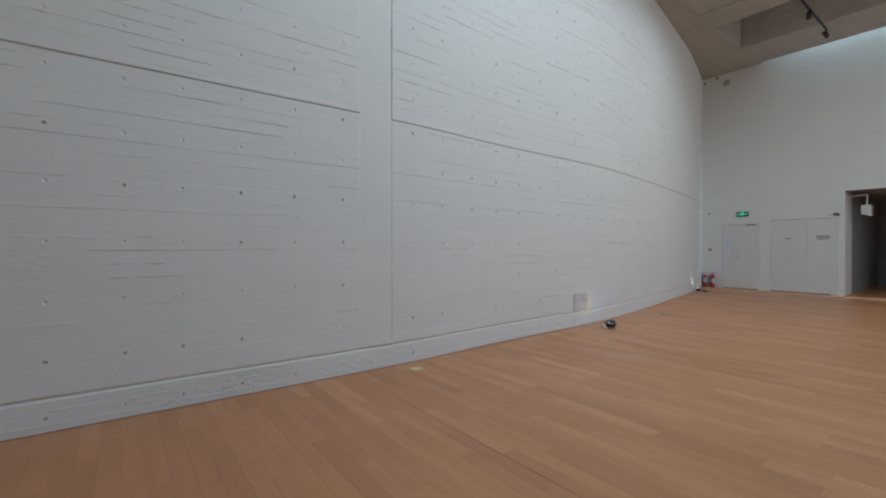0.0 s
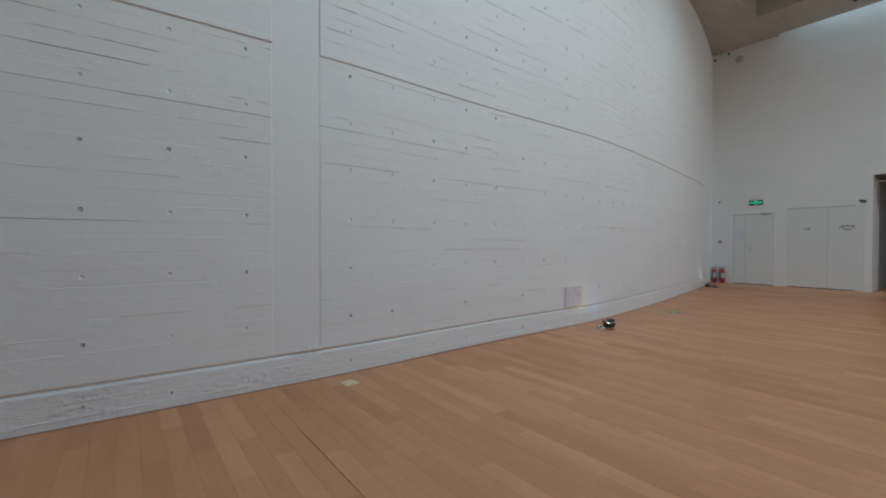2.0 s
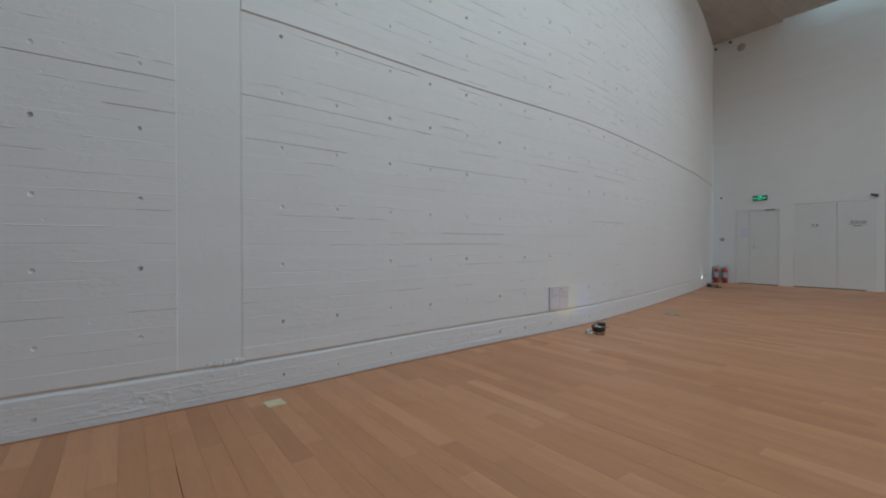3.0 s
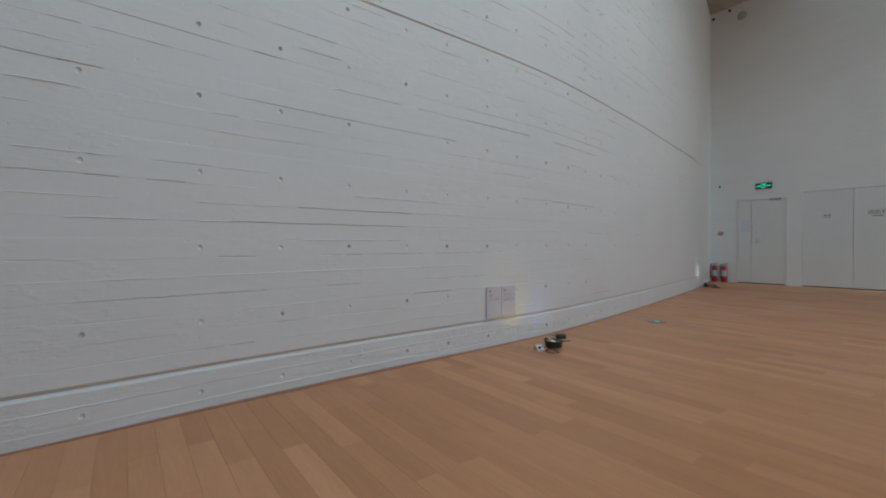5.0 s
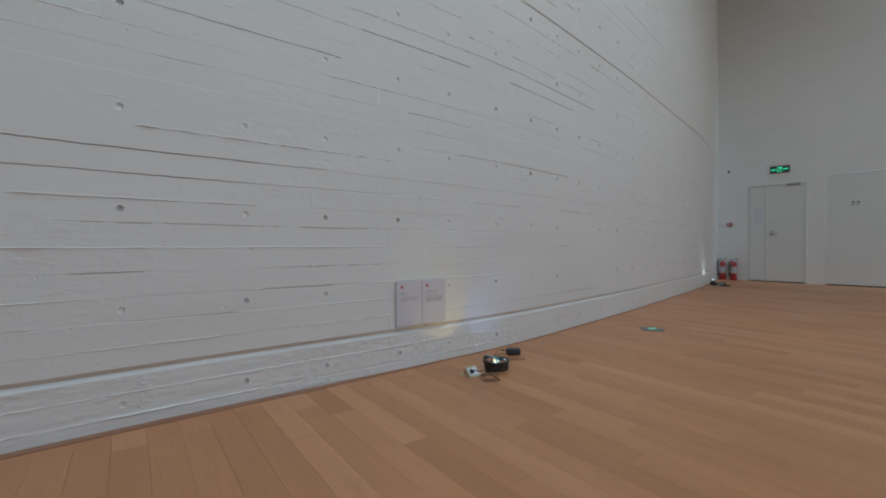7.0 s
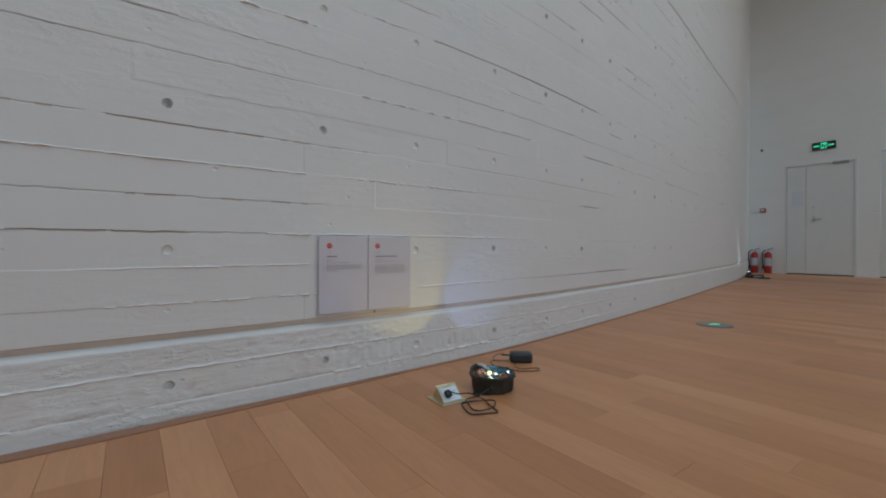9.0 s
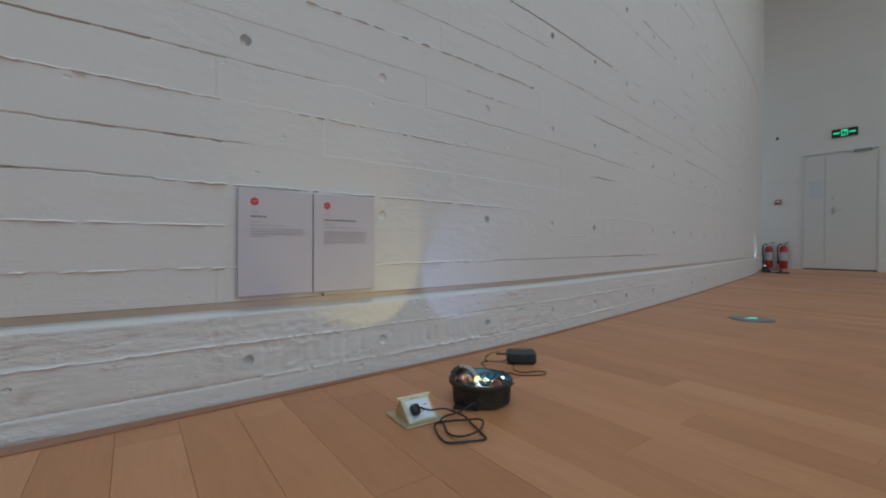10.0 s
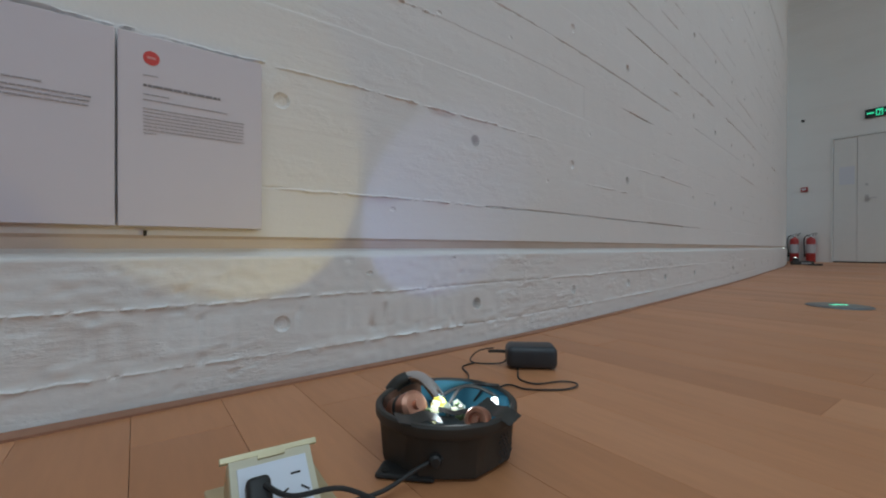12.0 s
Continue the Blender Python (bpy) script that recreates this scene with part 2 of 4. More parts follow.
HOLE_S = [-2.47, -2.0, -1.55, -1.09, -0.63, -0.234, 0.22, 0.70, 1.20, 2.08, 2.53, 3.06, 3.53, 4.02, 4.52, 4.94, 5.42, 5.83, 6.31, 6.76, 7.18, 7.59] + [8.05 + 0.46 * i for i in range(15)]


def board_wall(name, place, s0, s1, z1, holes_s, holes_z, joints, step, material, label, lip=0.004, rect_gaps=(), smooth_strip=None, plinth=True, seed=1):
    """A board-marked concrete wall: rows of boards with raised and sunk seams, pour joints, and a dished recess at each tie hole."""
    rnd = random.Random(seed)
    hr = 0.019
    zs = {0.0: "e", z1: "e"}
    z, bands = 0.062, [(h - hr, h + hr) for h in holes_z]

    def free(q):
        return all(q < a - 0.012 or q > b + 0.012 for a, b in bands) and all(abs(q - j) > 0.03 for j in joints) and not (plinth and 0.2 < q < 0.285)

    rows = [0.056, 0.153] if plinth else []
    z = ROW0
    while z < z1 - 0.03:
        q = z
        for d in (0, 0.012, -0.012, 0.024, -0.024, 0.034, -0.034):
            if free(q + d):
                q += d
                break
        if free(q):
            rows.append(q)
        z += ROWH
    seams, of_seam = {}, {}
    for i, q in enumerate(rows):
        for d in (-0.0052, -0.0018, 0.0014):
            zs[q + d] = "s"
            of_seam[q + d] = q
        seams[q - 0.0018] = (round((q - ROW0) / ROWH), rnd.choice((-1, -0.7, 0.8, 1, 1)), rnd.uniform(0.0, 1.0), q)
    for a, b in bands:
        if b < z1:
            zs[a], zs[b] = "h", "h"
    for j in joints:
        for d in (-0.009, -0.005, 0.005, 0.009):
            zs[j + d] = "j"
    if plinth:
        for q in (0.2265, 0.2345, 0.2400, 0.2560, 0.2605):
            zs[q] = "p"
        for i in range(40):
            f = 0.0055 * i + 0.006
            if f < 0.224 and abs(f - 0.056) > 0.007 and abs(f - 0.153) > 0.007 and abs(f - 0.105) > 0.021:
                zs[f] = "f"
    for x0, x1, ga, gb in rect_gaps:
        zs[ga], zs[gb] = "g", "g"
    Z = sorted(q for q in zs if 0 <= q <= z1)
    Z = [q for i, q in enumerate(Z) if i == 0 or q - Z[i - 1] > 0.0008 or zs[q] == "g"]
    keep = {s0, s1}
    for h in holes_s:
        if s0 < h - hr and h + hr < s1:
            keep |= {h - hr, h + hr}
    for x0, x1, *_ in rect_gaps:
        keep |= {x0, x1}
    if smooth_strip:
        a, b = smooth_strip
        keep |= {a - 0.004, a, b, b + 0.003, b + 0.009, b + 0.012}
    s, S = s0, set(keep)
    while s < s1:
        if all(abs(s - h) > hr + 0.004 for h in holes_s) and all(abs(s - k) > 0.004 for k in keep):
            S.add(s)
        s += step(s)
    S = sorted(S)
    # tone of every board piece: rows broken at random lengths
    breaks = {}
    for i in range(len(rows) + 1):
        cuts, q = [], s0 - rnd.uniform(0, 2)
        while q < s1 + 3:
            cuts.append((q, rnd.uniform(-0.0008, 0.0008)))
            q += rnd.choice((1.2, 1.83, 2.4, 3.0))
        breaks[i] = cuts
    row_edges = [0.0] + rows

    def board_depth(sv, zv):
        i = 0
        while i + 1 < len(row_edges) and zv >= row_edges[i + 1] - 1e-6:
            i += 1
        d = 0.0
        for q, v in breaks[min(i, len(rows))]:
            if q > sv:
                break
            d = v
        return d

    def depth(sv, zv):
        if smooth_strip and smooth_strip[0] <= sv <= smooth_strip[1] + 0.001 and zv > 0.25:
            return -0.004
        if smooth_strip and smooth_strip[1] + 0.002 < sv < smooth_strip[1] + 0.0105 and zv > 0.25:
            return -0.016 if zv > 2.78 else -0.0022
        d = board_depth(sv, zv) * (1 if plinth else 0.3)
        d += (0.0022 if plinth else 0.0003) * noise.noise((sv * 1.1, zv * 3.0, seed)) + (0.0008 if plinth else 0.0002) * noise.noise((sv * 9, zv * 40, seed + 3))
        if zv in seams:
            i, sign, force, q = seams[zv]
            run = noise.noise((sv * 1.5, q * 67.3, seed + 9)) * 1.2 + 0.55 * noise.noise((sv * 3.4, q * 37, seed)) + 0.6 * (force - 0.56)
            run = min(max(run * 7, 0), 1) * 0.75
            if q < 0.2:
                sign, run = 1, 0.30 + 0.8 * max(0, noise.noise((sv * 2.5, q * 50, 4)) + 0.2)
            for k, a, b, v in RUNS if plinth else ():
                if k == i and q > 0.3 and a < sv < b:
                    sign, run = max(-1.1, min(v, 1)), 0.95
            rough = min(1.8, max(0.0, 0.6 + 1.1 * noise.noise((sv * 13, q * 9, 2)) + 1.5 * noise.noise((sv * 41, q * 5, 7)) + 0.7 * noise.noise((sv * 90, q * 5, 8))))
            if noise.noise((sv * 0.9, q * 21, 12)) > 0.2 and run < 0.9:
                sign = -sign
            if q < 0.2:
                rough = max(0.12, 0.55 + 1.2 * noise.noise((sv * 57, q * 5, 7)) + 0.9 * noise.noise((sv * 110, q * 5, 8)))
            elif sign < 0:
                rough = 0.55 + 0.4 * rough
            d += sign * ((1.35 if q < 0.2 and 3.6 < sv < 7.5 else 0.85) if sign > 0 else 1.2) * lip * run * rough * (1.0 if 4.6 < sv < 7 else 1.2 if sv < 8 else 0.75)
        for j in joints:
            if abs(zv - j) < 0.007:
                d -= (0.013 if j < 4 else 0.003) + 0.003 * noise.noise((sv * 3, j, 1))
        if plinth:
            wave = 0.003 * noise.noise((sv * 1.7, 5, seed)) + 0.0018 * noise.noise((sv * 14, 8, seed))
            if zv < 0.230:
                d += 0.008 + wave * (1 if zv > 0.2 else 0.3)
                near = 1.0 if 3.6 < sv < 7.5 else 0.35
                mood = near * max(0, noise.noise((sv * 2.1, zv * 8, 9)) * 1.4 + 0.55)
                d += 0.0012 * noise.noise((sv * 17, zv * 45, 31)) * mood + 0.0020 * noise.noise((sv * 40, zv * 110, 5)) * mood
                d -= near * 0.016 * max(0, noise.noise((sv * 38, zv * 80, 77)) - 0.45)
                d += near * 0.008 * max(0, noise.noise((sv * 20, zv * 60, 55)) - 0.42)
            elif zv < 0.238:
                d -= 0.008 + 0.4 * wave
            elif zv < 0.2585:
                d -= 0.015 + 1.5 * wave
        return d

    def at(sv, zv, dv):
        p, n = place(sv)
        q = p + n * dv
        return (q.x, q.y, zv)

    verts, faces, idx = [], [], {}
    D = {}
    for a, sv in enumerate(S):
        for b, zv in enumerate(Z):
            D[a, b] = depth(sv, zv)
            idx[a, b] = len(verts)
            q = of_seam.get(zv)
            sway = 0.0 if q is None else 0.002 * noise.noise((sv * 5, q * 31, 3)) + 0.0020 * noise.noise((sv * 31, q * 17, 6)) + 0.0016 * noise.noise((sv * 77, q * 17, 6))
            verts.append(at(sv, zv + sway, D[a, b]))
    hole_cells = {}
    for a in range(len(S) - 1):
        for h in holes_s:
            if abs(S[a] - (h - hr)) < 1e-6:
                hole_cells[a] = h
    hole_rows = {}
    for b in range(len(Z) - 1):
        for h in holes_z:
            if abs(Z[b] - (h - hr)) < 1e-6:
                hole_rows[b] = h
    face_kinds = {}
    for a in range(len(S) - 1):
        for b in range(len(Z) - 1):
            ms, mz = (S[a] + S[a + 1]) / 2, (Z[b] + Z[b + 1]) / 2
            if any(x0 < ms < x1 and g0 < mz < g1 for x0, x1, g0, g1 in rect_gaps):
                continue
            quad = (idx[a, b], idx[a + 1, b], idx[a + 1, b + 1], idx[a, b + 1])
            if a in hole_cells and b in hole_rows and not (hole_cells[a] == 5.42 and hole_rows[b] == 0.508) and rnd.random() < 0.95:
                cs, cz = hole_cells[a] + rnd.uniform(-0.003, 0.003), hole_rows[b] + rnd.uniform(-0.003, 0.003)
                base = (D[a, b] + D[a + 1, b + 1]) / 2
                first = len(faces)
                deep = rnd.choice((0.006, 0.007, 0.008, 0.010, 0.022, 0.028))
                N, rings = 12, []
                for r, d in ((0.0150, 0.0), (0.0135, -0.35 * deep), (0.0105, -0.8 * deep), (0.005, -deep)):
                    ring = []
                    for k in range(N):
                        ang = 2 * math.pi * (k + 0.5) / N + math.pi * 1.25
                        ring.append(len(verts))
                        verts.append(at(cs + r * math.cos(ang), cz + r * math.sin(ang), base + d))
                    rings.append(ring)
                for r0, r1 in zip(rings, rings[1:]):
                    for k in range(N):
                        faces.append((r0[k], r0[(k + 1) % N], r1[(k + 1) % N], r1[k]))
                faces.append(tuple(rings[-1]))
                per = N // 4
                for c in range(4):
                    # fan from each corner to its quarter of the rim
                    q0 = c * per
                    corner = quad[c]
                    for k in range(q0 - 2, q0 + 1):
                        faces.append((corner, rings[0][(k + 1) % N], rings[0][k % N]))
                    nxt = quad[(c + 1) % 4]
                    faces.append((corner, nxt, rings[0][(q0 + 1) % N]))
                face_kinds.update((i, -1) for i in range(first, len(faces)))
            else:
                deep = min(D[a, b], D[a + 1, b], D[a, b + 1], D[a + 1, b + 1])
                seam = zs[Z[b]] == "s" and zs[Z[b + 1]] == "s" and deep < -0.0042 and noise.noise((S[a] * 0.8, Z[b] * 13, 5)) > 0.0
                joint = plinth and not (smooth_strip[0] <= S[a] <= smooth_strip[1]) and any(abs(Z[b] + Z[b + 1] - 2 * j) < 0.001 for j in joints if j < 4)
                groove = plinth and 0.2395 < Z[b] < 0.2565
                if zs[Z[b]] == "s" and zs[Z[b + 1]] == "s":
                    face_kinds[len(faces)] = -1
                # these faces take the browner colours
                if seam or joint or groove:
                    face_kinds[len(faces)] = 3 if groove else 4 if joint else 2
                faces.append(quad)
    # a back and a closed top give the wall its thickness
    coarse = [s0 + (s1 - s0) * k / 40 for k in range(41)]
    o = len(verts)
    for sv in coarse:
        verts += [at(sv, 0.0, -0.30), at(sv, z1, -0.30), at(sv, z1, -0.02)]
    if plinth:
        for k in range(40):
            p, q = o + 3 * k, o + 3 * k + 3
            faces += [(p, q, q + 1, p + 1), (p + 1, q + 1, q + 2, p + 2)]
    crevice = [face_kinds.get(i, 0) for i in range(len(faces))]
    me = bpy.data.meshes.new(name)
    me.from_pydata(verts, [], faces)
    bm = bmesh.new()
    bm.from_mesh(me)
    bmesh.ops.recalc_face_normals(bm, faces=bm.faces[:])
    bm.faces.ensure_lookup_table()
    bm.normal_update()
    bm.to_mesh(me)
    bm.free()
    ob = link_mesh(name, me, material)
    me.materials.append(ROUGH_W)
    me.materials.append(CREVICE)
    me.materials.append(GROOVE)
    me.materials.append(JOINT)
    for p, face_kind in zip(me.polygons, crevice):
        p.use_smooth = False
        if face_kind > 0:
            p.material_index = face_kind
        elif plinth and p.center.z < 0.226:
            p.use_smooth, p.material_index = face_kind == 0, 1
    tagged(ob, label, "wall", kind="structure")
    return ob


def curved_step(s):
    return 0.005 if 5.3 < s < 6.4 else 0.011 if 4.5 < s < 6.9 else 0.035 if 3 < s < 8 else 0.06 if -2 < s < 10 else 0.11


STRIP = (1.40, 1.79)
wall_west = board_wall("wall_west", wall_pose, SOUTH, NORTH + 0.2, CEIL, HOLE_S, HOLE_Z, (2.775, 5.45), curved_step, WHITE_W,
                       "white-painted board-marked concrete wall, curved, with tie holes", 0.0060, smooth_strip=STRIP, seed=4)

crumbs = bmesh.new()
rnd = random.Random(21)
for k in range(26):
    y = 1.80 - abs(rnd.gauss(0, 0.16))
    p, n = wall_pose(y)
    old = set(crumbs.verts)
    bmesh.ops.create_icosphere(crumbs, subdivisions=1, radius=rnd.uniform(0.006, 0.014))
    own = [v for v in crumbs.verts if v not in old]
    for v in own:
        v.co = Vector((v.co.x * 0.8, v.co.y * 1.9, v.co.z * 0.7)) * rnd.uniform(0.7, 1.2) + p + n * 0.004 + Vector((0, 0, 0.262 + rnd.uniform(-0.010, 0.022)))
part("mortar_crumbs", crumbs, WHITE_W, wall_west, "ragged white-painted mortar crumbs at the foot of the smooth strip")

DOOR = (-5.722, -4.69, 0.0, 2.07)
CUPB = (-4.41, -2.89, 0.0, 2.14)
PASS = (-2.745, 1.2, 0.0, 2.86)
wall_north = board_wall("wall_north", lambda s: (Vector((s, NORTH, 0)), Vector((0, -1, 0))), -6.9, EAST, 9.0, [], [], (5.45,),
                        lambda s: 0.09, WHITE_N, "white-painted board-marked concrete wall with door, cupboard and wide opening", 0.0032,
                        rect_gaps=(DOOR, CUPB, PASS), plinth=False, seed=11)


# ---- floor base, other walls, ceiling ----
def slab(name, x0, x1, y0, y1, z0, z1, material, label, category, bevel=0.0):
    return tagged(part(name, box(x0, x1, y0, y1, z0, z1, bevel), material), label, category, kind="structure")


slab("wall_east", EAST, EAST + 0.3, SOUTH, NORTH + 4, 0, 2.8, WHITE_W, "plain white-painted concrete wall below a glazed band", "wall")
slab("wall_east_upper", EAST, EAST + 0.3, SOUTH, NORTH + 4, 6.4, 9.0, WHITE_W, "plain white-painted concrete wall above a glazed band", "wall")
slab("wall_south", -6.9, EAST, SOUTH - 0.3, SOUTH, 0, 9.0, WHITE_N, "plain white-painted concrete wall", "wall")
slab("wall_backing", -7.6, -7.3, SOUTH, NORTH + 0.5, 0, 9.0, WHITE_W, "rear face of the curved concrete wall", "wall")

# ceiling in one mesh: soffit band along the curved wall, cross beams, splayed coffer sides, roof slab
cb = bmesh.new()
EDGE = -4.65
box(-7.6, EDGE, SOUTH, NORTH + 0.3, CEIL, 8.6, 0.012, 1, cb)
for y0, y1 in ((13.32, 14.82), (8.6, 8.9), (10.6, 11.5)):
    box(EDGE + 0.002, EAST, y0, y1, CEIL - 0.04, 8.6, 0.012, 1, cb)
box(EDGE + 0.002, EAST, 10.6, 14.82, 8.2, 8.62, 0, 1, cb)
box(EDGE + 0.002, EAST, SOUTH, -0.2, CEIL + 0.003, 8.6, 0, 1, cb)
ceiling = tagged(part("ceiling", cb, RAW), "brown-grey raw concrete soffit with deep coffers", "ceiling", kind="structure")
slab("ceiling_side", 2.2, EAST, 8.902, 10.598, CEIL, 8.6, RAW, "raw concrete roof beside the small rooflight", "ceiling")
slab("ceiling_rear", 2.2, EAST, -0.2, 8.6, CEIL, 8.6, RAW, "raw concrete roof beside the rooflight", "ceiling")
slab("ceiling_corner", EDGE + 0.002, -3.5, 8.902, 10.598, CEIL + 0.004, 8.6, RAW, "raw concrete roof beside the small rooflight", "ceiling")
slab("ceiling_front", EDGE + 0.002, -3.5, -0.2, 8.6, CEIL + 0.004, 8.6, RAW, "raw concrete roof beside the rooflight", "ceiling")
slab("ceiling_slot_end", EAST - 2.6, EAST, 14.822, NORTH, CEIL, 8.6, RAW, "raw concrete end of the roof slot", "ceiling")

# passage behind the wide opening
# the passage's shade is put into this wall and ceiling colour
SHADE_GREY = speckled("shade_darkened_grey", (0.26, 0.26, 0.26), (0.33, 0.33, 0.33), 8, 0.7)
slab("passage_wall_near", -3.05, -2.755, NORTH + 0.012, NORTH + 0.9, 0, 2.95, WHITE_W, "white return of the passage wall", "wall")
slab("passage_wall", -3.05, -2.757, NORTH + 0.902, NORTH + 5.0, 0, 2.95, SHADE_GREY, "passage wall, its grey darkened for the shade inside", "wall")
slab("passage_wall_end", -3.05, EAST, NORTH + 5.0, NORTH + 5.2, 0, 2.95, SHADE_GREY, "passage end wall, its grey darkened for the shade inside", "wall")
slab("passage_ceiling", -3.05, EAST, NORTH + 0.02, NORTH + 5.2, 2.865, 3.1, SHADE_GREY, "low passage ceiling, its grey darkened for the shade inside", "ceiling")
slab("passage_pier", 1.2, 1.5, NORTH + 0.012, NORTH + 5.0, 0, 2.86, WHITE_W, "white wall of the passage in shade", "wall")

# ---- door, cupboard ----
door = tagged(thing("door_1", pose(-5.2, NORTH, 0), "", "door"), "closed white fire door of two unequal leaves in a white frame", "door", kind="structure")


def dpart(name, x0, x1, y0, y1, z0, z1, material, parent, bevel=0.002, label=""):
    """A part given in hall coordinates, under a parent."""
    o = parent.matrix_world.translation if parent.parent is None else parent.parent.matrix_world.translation
    return part(name, box(x0 - o.x, x1 - o.x, y0 - o.y, y1 - o.y, z0 - o.z, z1 - o.z, bevel), material, parent, label)


x0, x1, _, zt = DOOR
dpart("door_frame", x0 + 0.001, x0 + 0.035, NORTH - 0.014, NORTH + 0.12, 0, zt, PAINT, door)
dpart("door_frame", x1 - 0.035, x1 - 0.001, NORTH - 0.014, NORTH + 0.12, 0, zt, PAINT, door)
dpart("door_frame", x0 + 0.036, x1 - 0.036, NORTH - 0.014, NORTH + 0.12, zt - 0.032, zt, PAINT, door)
dpart("threshold", x0 + 0.036, x1 - 0.036, NORTH - 0.006, NORTH + 0.1, 0.002, 0.014, DARKGAP, door, 0.001, "dark threshold gap")
leafa = dpart("door_leaf", x0 + 0.039, -5.398, NORTH + 0.004, NORTH + 0.05, 0.022, zt - 0.037, PAINT, door)
leafb = dpart("door_leaf", -5.394, x1 - 0.039, NORTH + 0.002, NORTH + 0.05, 0.022, zt - 0.037, PAINT, door)
dpart("gap_backing", x0 + 0.036, x1 - 0.036, NORTH + 0.055, NORTH + 0.12, 0, zt - 0.034, DARKGAP, door)
dpart("door_closer", -5.02, -4.80, NORTH - 0.045, NORTH + 0.001, zt - 0.062, zt - 0.022, speckled("grey_closer_metal", (0.30, 0.29, 0.28), (0.38, 0.37, 0.36), 30, 0.45, 0.4, 0.0002), door, 0.006, "grey door closer body")
hb = bmesh.new()
lathe([(0.0, 0), (0.012, 0.0), (0.012, 0.04), (0, 0.041)], 14, pose(-0.085, -0.002, 1.03, 90, 0, 0), hb)
box(-0.09, 0.035, -0.052, -0.038, 1.022, 1.038, 0.004, 2, hb)
box(-0.107, -0.063, -0.008, 0.004, 0.97, 1.09, 0.003, 2, hb)
part("door_handle", hb, STEEL, leafb, "steel lever handle")
lb = lathe([(0.0, 0.0), (0.017, 0.0), (0.017, 0.012), (0.013, 0.016), (0, 0.016)], 16, pose(-0.085, 0.003, 1.25, 90, 0, 0))
part("lock_cylinder", lb, STEEL, leafb, "round steel lock cylinder")
notice = part("paper_notice", box(-5.61, -5.425, NORTH - 0.0055, NORTH - 0.0015, 1.275, 1.565, 0.0005), PAPER)
tagged(notice, "pale blue-grey paper notice stuck on the white door", "notice")

cup = tagged(thing("hydrant_cupboard", pose(-3.65, NORTH, 0), "white flush hydrant cupboard with two closed doors in the wall", "cupboard"), kind="")
x0, x1, _, zt = CUPB
dpart("cupboard_door", x0 + 0.004, -3.570, NORTH - 0.004, NORTH + 0.035, 0.024, zt - 0.012, PAINT, cup)
hydrant_door = dpart("cupboard_door", -3.564, x1 - 0.004, NORTH - 0.004, NORTH + 0.035, 0.024, zt - 0.012, PAINT, cup)
dpart("cupboard_back", x0, x1, NORTH + 0.04, NORTH + 0.3, 0, zt, DARKGAP, cup)


def lettering(name, text, size, m, material, parent=None, label=""):
    c = bpy.data.curves.new(name, "FONT")
    c.body, c.size, c.align_x, c.extrude = text, size, "CENTER", 0.001
    tmp = bpy.data.objects.new(name, c)
    scene.collection.objects.link(tmp)
    me = bpy.data.meshes.new_from_object(tmp.evaluated_get(bpy.context.evaluated_depsgraph_get()))
    bpy.data.objects.remove(tmp)
    me.name = name
    ob = link_mesh(name, me, material, parent, label)
    ob.matrix_basis = m
    return ob


lettering("lettering", "消防栓", 0.105, pose(0.45, -0.0062, 1.575, 90, 0, 0), INKDARK, hydrant_door, "grey characters for fire hydrant")
for k, w in ((0, 0.16),):
    part("lettering_bar", box(0.45 - w / 2, 0.45 + w / 2, -0.0065, -0.0035, 1.53, 1.545), INKDARK, cup, "small grey line of writing")
for z, w in ((1.585, 0.035), (1.585, -0.035)):
    part("lettering_bar", box(-0.33 + w - 0.022, -0.33 + w + 0.022, -0.0065, -0.0035, z - 0.012, z + 0.014), INKDARK, cup, "small grey writing")
part("lettering_bar", box(-0.40, -0.27, -0.0065, -0.0035, 1.535, 1.548), INK, cup, "small grey line of writing")

# ---- fittings on the north wall ----
sign = thing("exit_sign", pose(-5.14, NORTH - 0.02, 2.36) @ Matrix.Scale(0.92, 4), "black exit sign with glowing green symbols above the door", "exit sign")
part("housing", box(-0.18, 0.18, -0.018, 0.016, -0.075, 0.075, 0.006), BLACK, sign)
sb = box(-0.045, 0.045, -0.0205, -0.0185, -0.055, 0.055)
symbol_panel = part("symbol_panel", sb, GREEN, sign, "glowing green symbol panel")
kb = box(-0.030, -0.002, -0.0228, -0.0208, -0.035, 0.03)
box(0.008, 0.032, -0.0228, -0.0208, -0.045, 0.012, 0, 1, kb)
part("symbol", kb, BLACK, symbol_panel)
for xa, xb in ((-0.155, -0.065), (0.065, 0.155)):
    ab = box(xa, xb, -0.0205, -0.0185, -0.014, 0.014)
    part("arrow_bar", ab, GREEN, sign, "glowing green arrow")

call = thing("call_point", pose(-6.06, NORTH - 0.02, 1.245), "small red call point box with a white window on the wall", "call point")
part("body", box(-0.045, 0.045, -0.025, 0.018, -0.040, 0.040, 0.005), RED, call)
part("window", box(-0.030, 0.030, -0.0285, -0.0255, -0.014, 0.020, 0.001), PAPER, call, "white window")
sen = thing("wall_sensor", pose(-6.085, NORTH - 0.01, 2.44, 90, 0, 0) @ Matrix.Scale(0.7, 4), "small dark round sensor on the white wall", "sensor")
part("body", lathe([(0.0, 0.06), (0.018, 0.06), (0.03, 0.045), (0.034, 0.0), (0, 0.0)], 18), BLACK, sen, smooth=40)
